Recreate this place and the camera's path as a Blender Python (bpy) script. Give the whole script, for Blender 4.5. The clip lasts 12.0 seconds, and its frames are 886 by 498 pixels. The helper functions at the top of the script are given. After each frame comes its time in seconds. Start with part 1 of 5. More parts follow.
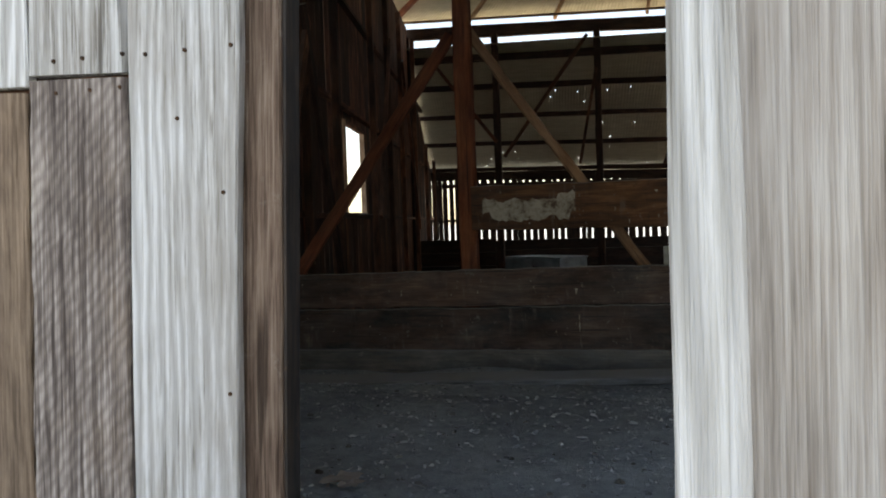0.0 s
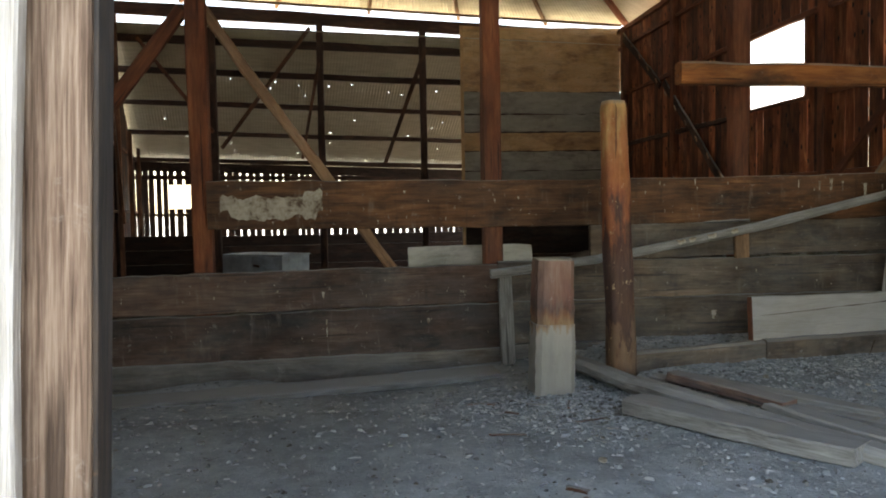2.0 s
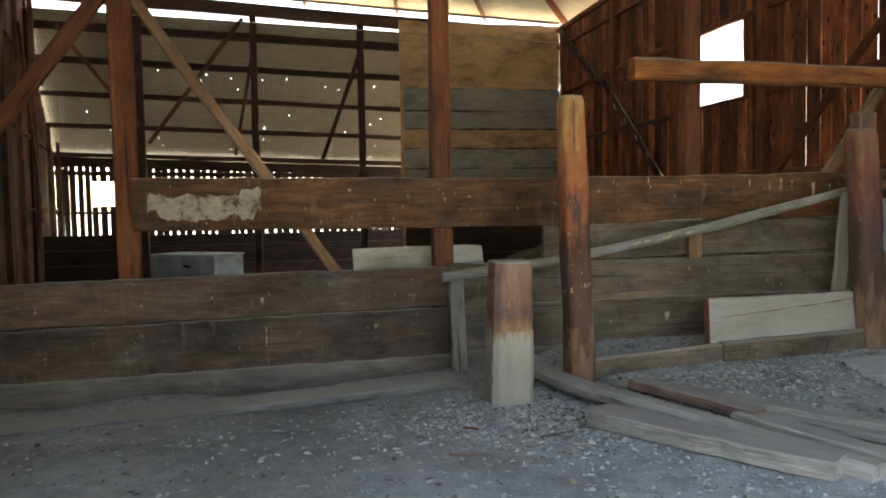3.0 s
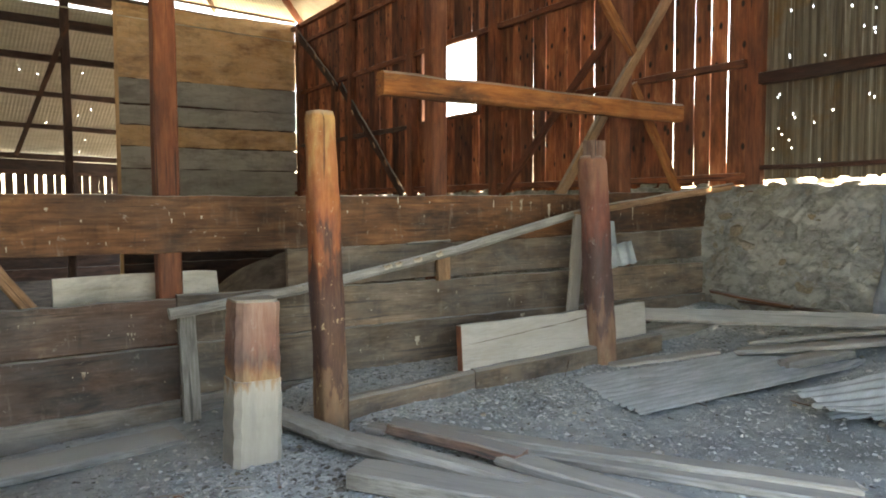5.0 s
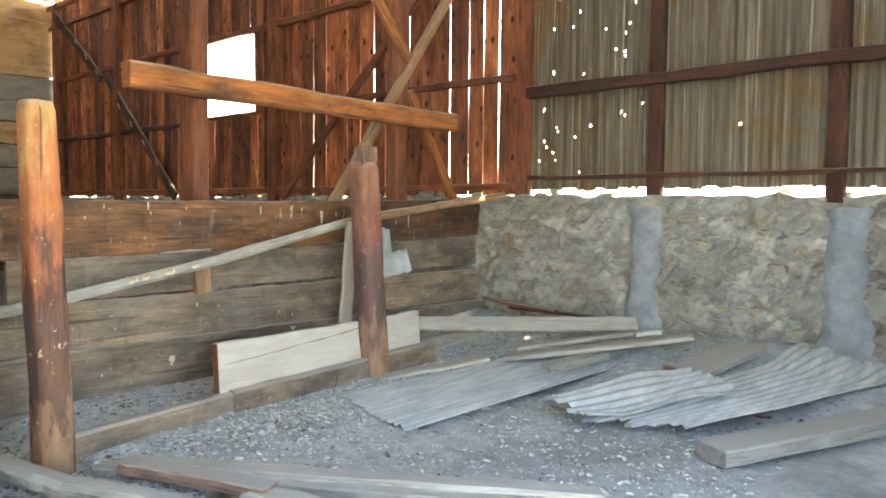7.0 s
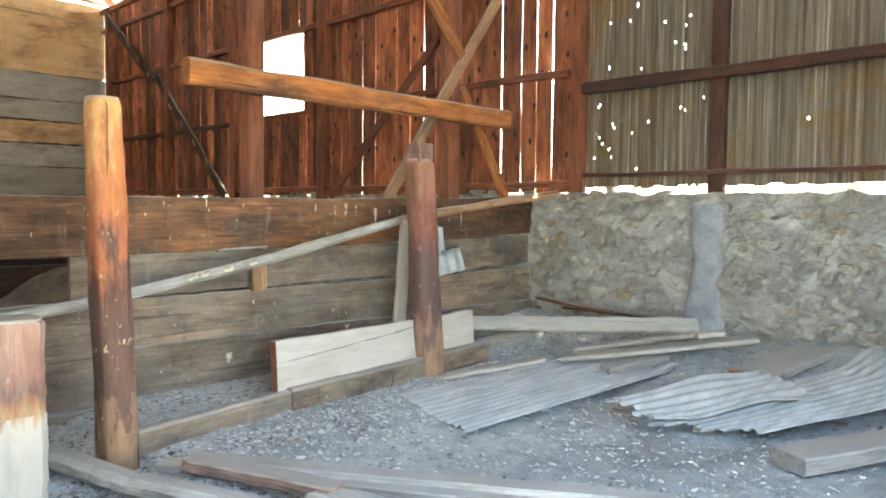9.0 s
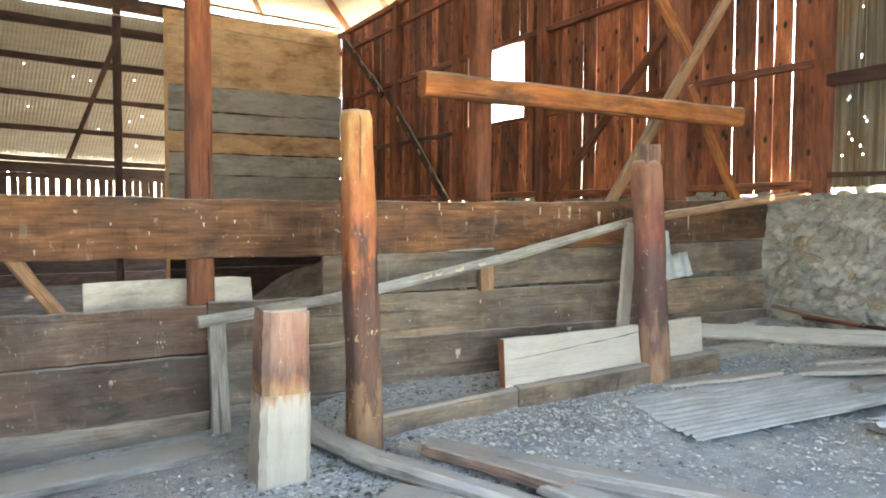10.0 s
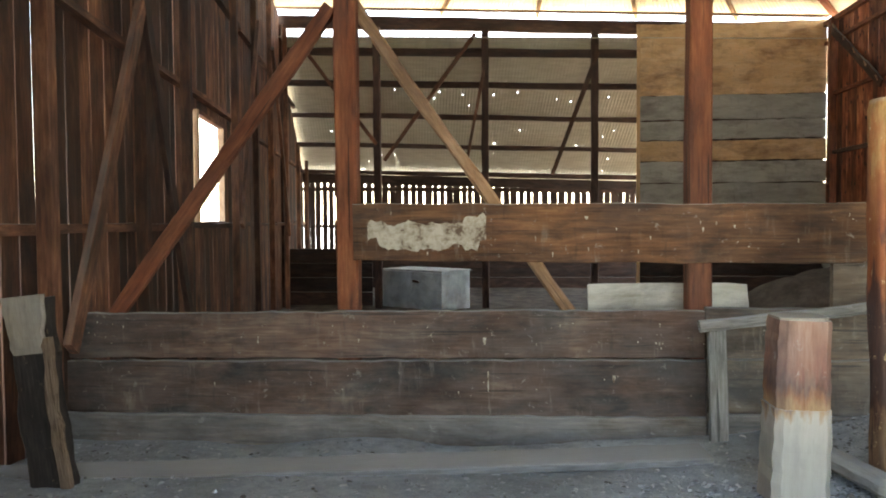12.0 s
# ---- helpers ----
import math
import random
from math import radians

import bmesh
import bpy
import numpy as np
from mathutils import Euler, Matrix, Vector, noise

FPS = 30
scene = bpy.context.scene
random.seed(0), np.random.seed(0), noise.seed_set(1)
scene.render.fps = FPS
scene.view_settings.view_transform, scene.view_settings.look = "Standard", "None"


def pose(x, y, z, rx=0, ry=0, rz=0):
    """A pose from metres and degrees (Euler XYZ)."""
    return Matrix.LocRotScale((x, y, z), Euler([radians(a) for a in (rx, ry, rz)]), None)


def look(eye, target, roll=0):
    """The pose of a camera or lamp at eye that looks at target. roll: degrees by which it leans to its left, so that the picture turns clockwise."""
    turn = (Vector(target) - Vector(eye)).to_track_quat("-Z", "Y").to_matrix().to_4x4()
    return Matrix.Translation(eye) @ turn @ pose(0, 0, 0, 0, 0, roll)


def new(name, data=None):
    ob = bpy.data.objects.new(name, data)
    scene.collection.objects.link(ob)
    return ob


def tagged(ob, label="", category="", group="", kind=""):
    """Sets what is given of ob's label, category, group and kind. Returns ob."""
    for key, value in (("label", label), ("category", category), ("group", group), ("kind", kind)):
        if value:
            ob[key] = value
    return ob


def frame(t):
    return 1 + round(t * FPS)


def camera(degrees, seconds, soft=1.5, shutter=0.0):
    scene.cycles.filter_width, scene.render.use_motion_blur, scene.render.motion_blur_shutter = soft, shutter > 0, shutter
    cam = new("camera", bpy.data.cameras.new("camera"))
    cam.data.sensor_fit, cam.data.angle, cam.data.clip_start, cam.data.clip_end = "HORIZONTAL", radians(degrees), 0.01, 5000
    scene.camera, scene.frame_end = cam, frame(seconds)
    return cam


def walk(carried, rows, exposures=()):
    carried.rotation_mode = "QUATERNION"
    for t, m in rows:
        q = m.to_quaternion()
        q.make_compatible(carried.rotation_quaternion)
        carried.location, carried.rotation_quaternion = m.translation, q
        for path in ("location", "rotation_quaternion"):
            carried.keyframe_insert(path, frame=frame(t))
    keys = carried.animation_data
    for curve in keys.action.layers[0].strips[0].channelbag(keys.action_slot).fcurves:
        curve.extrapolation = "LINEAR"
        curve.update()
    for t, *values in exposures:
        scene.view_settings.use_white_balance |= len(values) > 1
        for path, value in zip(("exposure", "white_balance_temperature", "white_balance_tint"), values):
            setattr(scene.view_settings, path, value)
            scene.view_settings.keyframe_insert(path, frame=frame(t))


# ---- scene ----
cam = camera(62.0, 12.0, soft=1.9)
PATH = [
    (0, (1.457, -5.864, 1.067), (0.928, -3.936, 0.998), -2.0),
    (0.5, (1.394, -5.796, 1.085), (1.073, -3.824, 1.006), -1.5),
    (1, (1.340, -5.766, 1.084), (1.200, -3.773, 0.999), -1.2),
    (1.5, (1.249, -5.707, 1.079), (1.313, -3.71, 0.983), -1.1),
    (2, (1.157, -5.581, 1.112), (1.399, -3.598, 1.009), -1.0),
    (2.5, (1.106, -5.437, 1.121), (1.456, -3.47, 1.011), -1.0),
    (4.5, (1.125, -4.876, 1.236), (1.921, -3.045, 1.117), -0.5),
    (5, (1.195, -4.807, 1.29), (2.268, -3.124, 1.165), -0.2),
    (5.5, (1.294, -4.761, 1.319), (2.566, -3.223, 1.191), 0.0),
    (6, (1.396, -4.748, 1.324), (2.778, -3.308, 1.199), 0.1),
    (6.5, (1.464, -4.756, 1.33), (2.921, -3.391, 1.207), 0.2),
    (8.5, (1.534, -4.642, 1.258), (3.046, -3.337, 1.152), 0.9),
    (9, (1.481, -4.595, 1.294), (2.898, -3.188, 1.181), 0.6),
    (9.5, (1.435, -4.575, 1.282), (2.658, -2.996, 1.173), 0.5),
    (10, (1.354, -4.595, 1.271), (2.321, -2.847, 1.17), 0.3),
    (10.5, (1.296, -4.552, 1.253), (1.965, -2.67, 1.159), 0.1),
    (11, (1.238, -4.53, 1.236), (1.598, -2.564, 1.155), -0.2),
    (11.5, (1.167, -4.569, 1.245), (1.237, -2.572, 1.165), -0.2),
    (12, (1.107, -4.578, 1.243), (0.917, -2.588, 1.169), -0.4),
]
walk(cam, [(t, look(eye, target, roll)) for t, eye, target, roll in PATH],
     exposures=[(t, ev, k - 250, 13) for t, ev, k in ((0, 1.78, 8800), (1.0, 2.5, 9000), (2.5, 3.28, 9600), (4.5, 4.1, 9750), (5.5, 4.45, 9750), (6.5, 5.0, 9550),
                                                 (9.0, 5.26, 9000), (10.5, 4.98, 9100), (12, 4.38, 9050))])

# ---- world and sun ----
SUN_EL, SUN_AZ = 78.0, 75.0      # height, and bearing from +y towards +x
world = bpy.data.worlds.new("sky")
scene.world = world
world.use_nodes = True
wn = world.node_tree
sky = wn.nodes.new("ShaderNodeTexSky")
sky.sky_type, sky.sun_disc = "NISHITA", False
sky.sun_elevation, sky.sun_rotation = radians(SUN_EL), radians(SUN_AZ)
bg = wn.nodes["Background"]
bg.inputs["Strength"].default_value = 0.12
wn.links.new(sky.outputs[0], bg.inputs["Color"])
sun = new("sun", bpy.data.lights.new("sun", "SUN"))
sun.data.energy, sun.data.angle, sun.data.color = 3.2, radians(0.5), (1.0, 0.95, 0.86)
sx = math.cos(radians(SUN_EL)) * math.sin(radians(SUN_AZ))
sy = math.cos(radians(SUN_EL)) * math.cos(radians(SUN_AZ))
sun.matrix_world = look((sx * 50, sy * 50, math.sin(radians(SUN_EL)) * 50), (0, 0, 0))


# ---- materials ----
def base_material(name, rough=0.85, metal=0.0):
    m = bpy.data.materials.new(name)
    m.use_nodes = True
    nt = m.node_tree
    b = nt.nodes["Principled BSDF"]
    b.inputs["Roughness"].default_value, b.inputs["Metallic"].default_value = rough, metal
    b.inputs["Specular IOR Level"].default_value = 0.3
    return m, nt, b


def coords(nt, scale, use_random=True):
    tc = nt.nodes.new("ShaderNodeTexCoord")
    mp = nt.nodes.new("ShaderNodeMapping")
    mp.inputs["Scale"].default_value = scale
    src = tc.outputs["Object"]
    if use_random:
        oi = nt.nodes.new("ShaderNodeObjectInfo")
        mul = nt.nodes.new("ShaderNodeVectorMath")
        mul.operation = "SCALE"
        mul.inputs[0].default_value = (37.0, 61.0, 23.0)
        nt.links.new(oi.outputs["Random"], mul.inputs["Scale"])
        add = nt.nodes.new("ShaderNodeVectorMath")
        nt.links.new(src, add.inputs[0])
        nt.links.new(mul.outputs[0], add.inputs[1])
        src = add.outputs[0]
    nt.links.new(src, mp.inputs["Vector"])
    return mp.outputs[0]


def noise_tex(nt, vec, scale, detail=5, rough=0.6, distortion=0.0):
    n = nt.nodes.new("ShaderNodeTexNoise")
    n.inputs["Scale"].default_value, n.inputs["Detail"].default_value = scale, detail
    n.inputs["Roughness"].default_value, n.inputs["Distortion"].default_value = rough, distortion
    nt.links.new(vec, n.inputs["Vector"])
    return n.outputs["Fac"]


def ramp(nt, fac, stops):
    r = nt.nodes.new("ShaderNodeValToRGB")
    els = r.color_ramp.elements
    while len(els) < len(stops):
        els.new(0.5)
    for e, (p, c) in zip(els, stops):
        e.position = p
        e.color = (*c, 1) if isinstance(c, tuple) else (c, c, c, 1)
    nt.links.new(fac, r.inputs[0])
    return r.outputs[0]


def mixc(nt, fac, a, b, mode="MIX"):
    m = nt.nodes.new("ShaderNodeMix")
    m.data_type, m.blend_type = "RGBA", mode
    for s, v in ((m.inputs[0], fac), (m.inputs[6], a), (m.inputs[7], b)):
        if isinstance(v, bpy.types.NodeSocket):
            nt.links.new(v, s)
        elif isinstance(v, tuple):
            s.default_value = (*v, 1)
        else:
            s.default_value = v
    return m.outputs[2]


def calc(nt, op, a, b=0.0, clamp=False):
    m = nt.nodes.new("ShaderNodeMath")
    m.operation, m.use_clamp = op, clamp
    for s, v in ((m.inputs[0], a), (m.inputs[1], b)):
        if isinstance(v, bpy.types.NodeSocket):
            nt.links.new(v, s)
        else:
            s.default_value = v
    return m.outputs[0]


def bump(nt, b, height, strength, dist):
    n = nt.nodes.new("ShaderNodeBump")
    n.inputs["Strength"].default_value, n.inputs["Distance"].default_value = strength, dist
    nt.links.new(height, n.inputs["Height"])
    nt.links.new(n.outputs[0], b.inputs["Normal"])


def upward(nt, lo, hi):
    g = nt.nodes.new("ShaderNodeNewGeometry")
    s = nt.nodes.new("ShaderNodeSeparateXYZ")
    nt.links.new(g.outputs["Normal"], s.inputs[0])
    mr = nt.nodes.new("ShaderNodeMapRange")
    mr.inputs["From Min"].default_value, mr.inputs["From Max"].default_value = lo, hi
    nt.links.new(s.outputs["Z"], mr.inputs["Value"])
    return mr.outputs[0]


DUST = (0.34, 0.355, 0.35)


def wood(name, dark, mid, light, knots=0.0, dust=0.15, stain=(0.03, 0.02, 0.015), stain_amount=0.5,
         spots=0.0, spot_color=(0.5, 0.48, 0.43), fine=95.0, relief=0.0025, rough=0.85, vary=0.5, lo=0.36, hi=0.62, bands=None, figure=0.0,
         drip=0.0, patch=0.0, checks=0.0):
    """Sawn timber: grain along the piece's own x."""
    m, nt, b = base_material(name, rough)
    v = coords(nt, (1.0, 1.0, 1.0))
    vg = coords(nt, (0.075 if fine < 100 else 0.035, 1.0, 1.0))
    vs = coords(nt, (0.25, 1.0, 1.0))
    grain = noise_tex(nt, vg, fine, 4, 0.65, 0.3)
    broad = noise_tex(nt, vs, 9.0, 5, 0.6, 0.6)
    blot = noise_tex(nt, v, 2.6, 6, 0.62, 0.3)
    share = 0.42 if fine < 100 else 0.6
    both = calc(nt, "ADD", calc(nt, "MULTIPLY", grain, share), calc(nt, "MULTIPLY", broad, 1.0 - share))
    col = ramp(nt, both, [(lo, dark), ((lo + hi) / 2, mid), (hi, light)])
    if figure:
        wv = nt.nodes.new("ShaderNodeTexWave")
        wv.bands_direction = "Y"
        wv.inputs["Scale"].default_value, wv.inputs["Distortion"].default_value = 14.0, 9.0
        wv.inputs["Detail"].default_value, wv.inputs["Detail Scale"].default_value = 3.0, 0.9
        nt.links.new(coords(nt, (0.16, 1.0, 1.0)), wv.inputs["Vector"])
        col = mixc(nt, calc(nt, "MULTIPLY", wv.outputs["Fac"], figure), col, dark)
    oi = nt.nodes.new("ShaderNodeObjectInfo")
    value = calc(nt, "ADD", calc(nt, "MULTIPLY", oi.outputs["Random"], vary), 1.0 - vary / 2)
    grey = nt.nodes.new("ShaderNodeCombineColor")
    for i in range(3):
        nt.links.new(value, grey.inputs[i])
    col = mixc(nt, 1.0, col, grey.outputs[0], "MULTIPLY")
    if bands:
        tc = nt.nodes.new("ShaderNodeTexCoord")
        sep = nt.nodes.new("ShaderNodeSeparateXYZ")
        nt.links.new(tc.outputs["Object"], sep.inputs[0])
        pos = calc(nt, "MULTIPLY", sep.outputs["X"], bands[0])
        pos = calc(nt, "ADD", pos, calc(nt, "MULTIPLY", calc(nt, "SUBTRACT", noise_tex(nt, vs, 16.0, 5), 0.5), 0.75))
        col = mixc(nt, 0.76, col, ramp(nt, pos, bands[1]))
    mask = ramp(nt, noise_tex(nt, coords(nt, (0.4, 1.0, 1.0)), 3.4, 8, 0.72, 0.2), [(0.48, 0.0), (0.66, stain_amount)])
    col = mixc(nt, mask, col, stain)
    if patch:
        big = noise_tex(nt, coords(nt, (0.55, 1.0, 1.0)), 1.7, 3, 0.6, 0.4)
        col = mixc(nt, patch, col, mixc(nt, 1.0, col, ramp(nt, big, [(0.34, (0.30, 0.27, 0.26)), (0.5, (0.95, 0.95, 0.95)), (0.66, (1.75, 1.65, 1.5))]), "MULTIPLY"))
    if drip:
        dv = noise_tex(nt, coords(nt, (1.0, 0.16, 1.0)), 17.0, 5, 0.7, 0.2)
        where = ramp(nt, noise_tex(nt, v, 2.9, 3), [(0.45, 0.0), (0.62, 1.0)])
        col = mixc(nt, calc(nt, "MULTIPLY", where, ramp(nt, dv, [(0.56, 0.0), (0.70, drip)])), col, (0.36, 0.32, 0.26))
        col = mixc(nt, ramp(nt, dv, [(0.30, drip), (0.42, 0.0)]), col, stain)
    crack = None
    if checks:
        cn = noise_tex(nt, coords(nt, (0.03, 1.0, 1.0)), 34.0, 2, 0.5, 0.1)
        crack = ramp(nt, cn, [(0.645, 0.0), (0.675, 1.0)])
        col = mixc(nt, calc(nt, "MULTIPLY", crack, checks), col, tuple(c * 0.35 for c in dark))
    if knots:
        vo = nt.nodes.new("ShaderNodeTexVoronoi")
        vo.voronoi_dimensions = "2D"
        vo.inputs["Scale"].default_value = 4.4
        nt.links.new(coords(nt, (0.6, 1.0, 1.0)), vo.inputs["Vector"])
        km = ramp(nt, vo.outputs["Distance"], [(0.06, knots), (0.12, 0.0)])
        col = mixc(nt, km, col, (0.02, 0.01, 0.006))
    if spots:
        sp = noise_tex(nt, coords(nt, (0.8, 0.9, 1.0)), 19.0, 5, 0.75, 0.5)
        col = mixc(nt, ramp(nt, sp, [(0.62, 0.0), (0.68, spots)]), col, spot_color)
    if dust:
        dn = noise_tex(nt, coords(nt, (0.45, 1.0, 1.0)), 4.0, 7, 0.7, 0.3)
        film = ramp(nt, dn, [(0.36, dust * 0.35), (0.70, min(1.0, dust * 1.5))])
        col = mixc(nt, film, col, DUST)
        col = mixc(nt, calc(nt, "MULTIPLY", upward(nt, 0.4, 0.9), 0.75), col, DUST)
    nt.links.new(col, b.inputs["Base Color"])
    height = calc(nt, "ADD", grain, calc(nt, "MULTIPLY", blot, 0.5))
    if crack:
        height = calc(nt, "SUBTRACT", height, crack)
    bump(nt, b, height, 0.8, relief)
    return m


M_DIV = wood("dusty_plank", (0.045, 0.021, 0.014), (0.120, 0.066, 0.046), (0.25, 0.175, 0.13), dust=0.15, stain=(0.016, 0.011, 0.010), spots=0.5, spot_color=(0.36, 0.33, 0.28), lo=0.30, hi=0.72,
             figure=0.10, stain_amount=1.0, fine=60.0, vary=0.3, drip=0.45, patch=0.75, checks=0.7)
M_DIVR = wood("dust_filmed_plank", (0.06, 0.036, 0.022), (0.17, 0.115, 0.075), (0.34, 0.265, 0.195), dust=0.2, stain=(0.025, 0.018, 0.014), spots=0.5, spot_color=(0.42, 0.39, 0.34), lo=0.30, hi=0.72,
              figure=0.12, stain_amount=0.9, fine=60.0, vary=0.3, drip=0.45, patch=0.6, checks=0.7)
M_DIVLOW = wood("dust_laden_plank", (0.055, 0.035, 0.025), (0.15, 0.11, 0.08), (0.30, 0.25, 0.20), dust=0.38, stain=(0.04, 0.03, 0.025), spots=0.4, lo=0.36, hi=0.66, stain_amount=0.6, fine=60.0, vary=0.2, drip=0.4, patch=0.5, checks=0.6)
M_TOP = wood("brown_plank", (0.035, 0.014, 0.007), (0.125, 0.053, 0.022), (0.24, 0.12, 0.055), dust=0.06, stain=(0.015, 0.009, 0.006), spots=0.35, stain_amount=0.85, lo=0.34, hi=0.70, figure=0.08, fine=50.0, drip=0.35, patch=0.7, checks=0.5)
M_RED = wood("red_board", (0.07, 0.020, 0.010), (0.30, 0.092, 0.040), (0.56, 0.25, 0.12), knots=1.0, dust=0.03, lo=0.30, hi=0.72, figure=0.10,
             stain=(0.03, 0.014, 0.01), stain_amount=0.6, vary=1.3, fine=34.0, patch=0.5)
M_BEAM = wood("red_post", (0.065, 0.016, 0.008), (0.205, 0.060, 0.026), (0.36, 0.135, 0.06), dust=0.05, stain_amount=0.5, vary=0.3, lo=0.30, hi=0.70, fine=50.0, patch=0.35, checks=0.8)
M_ORANGE = wood("orange_beam", (0.14, 0.04, 0.014), (0.36, 0.125, 0.038), (0.54, 0.25, 0.09), dust=0.05, lo=0.28, hi=0.72, stain_amount=0.75, spots=0.25, vary=0.1, fine=50.0, patch=0.4, checks=0.8)
M_POST = wood("worn_post", (0.05, 0.013, 0.007), (0.28, 0.09, 0.035), (0.60, 0.30, 0.13), dust=0.08, stain=(0.05, 0.02, 0.016), stain_amount=0.6,
              spots=1.0, spot_color=(0.66, 0.46, 0.25), vary=0.1, lo=0.36, hi=0.64, checks=0.6, patch=0.3,
              bands=(-0.53, [(0.0, (0.27, 0.19, 0.12)), (0.20, (0.26, 0.15, 0.08)), (0.24, (0.055, 0.028, 0.026)), (0.55, (0.05, 0.022, 0.022)),
                             (0.66, (0.40, 0.11, 0.04)), (0.85, (0.48, 0.17, 0.05)), (0.98, (0.62, 0.38, 0.15))]))
M_RUST = wood("reddish_plank", (0.035, 0.015, 0.010), (0.17, 0.065, 0.038), (0.36, 0.21, 0.15), patch=0.8, checks=1.0, dust=0.2, stain=(0.02, 0.012, 0.01), stain_amount=0.9, vary=0.1)
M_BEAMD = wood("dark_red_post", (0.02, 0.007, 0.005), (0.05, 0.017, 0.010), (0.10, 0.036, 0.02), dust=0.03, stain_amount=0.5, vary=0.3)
M_STUB = wood("stub_timber", (0.12, 0.035, 0.02), (0.34, 0.15, 0.09), (0.58, 0.38, 0.27), dust=0.15, stain=(0.06, 0.02, 0.015), stain_amount=0.6, spots=0.4, lo=0.4, hi=0.6,
              vary=0.05, bands=(2.5, [(0.0, (0.42, 0.25, 0.10)), (0.12, (0.30, 0.11, 0.03)), (0.25, (0.09, 0.035, 0.025)), (0.45, (0.26, 0.10, 0.065)), (0.95, (0.38, 0.22, 0.155))]))
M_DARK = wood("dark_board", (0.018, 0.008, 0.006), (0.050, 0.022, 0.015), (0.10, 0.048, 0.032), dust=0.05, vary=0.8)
M_LEFT = wood("brown_board", (0.04, 0.015, 0.009), (0.145, 0.060, 0.033), (0.31, 0.155, 0.09), dust=0.05, lo=0.32, hi=0.72, vary=1.3, stain_amount=0.8, fine=50.0, patch=0.6)
M_GREY = wood("grey_timber", (0.14, 0.125, 0.105), (0.33, 0.315, 0.285), (0.52, 0.505, 0.47), dust=0.35, lo=0.39, hi=0.61, figure=0.25, stain=(0.12, 0.09, 0.07), stain_amount=0.5, vary=0.35, checks=1.0, patch=0.3)
M_TAN = wood("tan_timber", (0.18, 0.09, 0.045), (0.38, 0.21, 0.11), (0.55, 0.36, 0.22), dust=0.10, lo=0.32, hi=0.68, stain_amount=0.5, vary=0.2, checks=0.7, patch=0.3)
M_CREAM = wood("painted_board", (0.36, 0.335, 0.30), (0.46, 0.435, 0.395), (0.53, 0.51, 0.47), dust=0.15, stain=(0.4, 0.35, 0.27), stain_amount=0.5, vary=0.05, relief=0.001)
M_DUSTY = wood("dust_caked_board", (0.10, 0.095, 0.085), (0.19, 0.19, 0.185), (0.29, 0.295, 0.295), dust=0.2, stain=(0.12, 0.11, 0.10), stain_amount=0.5, vary=0.1)
M_SILVER = wood("silvered_board", (0.20, 0.185, 0.165), (0.58, 0.575, 0.56), (0.74, 0.745, 0.75), dust=0.0, stain=(0.34, 0.30, 0.26), stain_amount=0.5,
                vary=0.12, fine=170.0, relief=0.006, lo=0.37, hi=0.56, figure=0.5, checks=0.5)
M_JAMB = wood("jamb_timber", (0.05, 0.027, 0.018), (0.20, 0.135, 0.10), (0.38, 0.29, 0.225), dust=0.0, stain_amount=0.3, vary=0.1, fine=170.0, relief=0.004, lo=0.36, hi=0.64, spots=0.15, checks=0.6)
M_TANGREY = wood("sunburnt_board", (0.10, 0.065, 0.04), (0.24, 0.17, 0.12), (0.38, 0.28, 0.20), dust=0.0, fine=150.0, relief=0.004, vary=0.1)
M_BROWNGREY = wood("old_brown_board", (0.06, 0.046, 0.042), (0.21, 0.175, 0.155), (0.42, 0.37, 0.34), lo=0.39, hi=0.6, dust=0.0, stain=(0.3, 0.2, 0.12), stain_amount=0.3, vary=0.3, fine=120.0, relief=0.004)
M_PANEL_TAN = wood("stained_panel", (0.50, 0.27, 0.12), (0.68, 0.43, 0.23), (0.76, 0.56, 0.36), dust=0.1, stain=(0.20, 0.09, 0.04), stain_amount=0.7, lo=0.25, hi=0.75, spots=0.6, spot_color=(0.10, 0.06, 0.03), vary=0.15, patch=0.12, drip=0.3)
M_PANEL_GREY = wood("grey_panel", (0.27, 0.265, 0.24), (0.39, 0.38, 0.345), (0.50, 0.485, 0.44), dust=0.15, stain=(0.15, 0.135, 0.115), stain_amount=0.7, lo=0.25, hi=0.75, vary=0.3, patch=0.15, drip=0.5)
M_CHAR = wood("charred_stub", (0.008, 0.006, 0.005), (0.022, 0.016, 0.013), (0.06, 0.045, 0.035), dust=0.04, spots=0.8, spot_color=(0.16, 0.11, 0.07), patch=0.8, vary=0.1)
M_LEAF = wood("weathered_leaf_board", (0.12, 0.10, 0.085), (0.34, 0.31, 0.285), (0.52, 0.50, 0.48), dust=0.0, fine=170.0, relief=0.005, lo=0.34, hi=0.62, patch=0.35, checks=0.5, vary=0.1,
              stain=(0.30, 0.22, 0.16), stain_amount=0.4)
# near-black tone holds the shade on the jamb's inner side
M_REVEAL = wood("shaded_jamb_side", (0.012, 0.012, 0.014), (0.035, 0.032, 0.034), (0.09, 0.065, 0.05), dust=0.05, spots=0.4, spot_color=(0.22, 0.12, 0.06), vary=0.0)


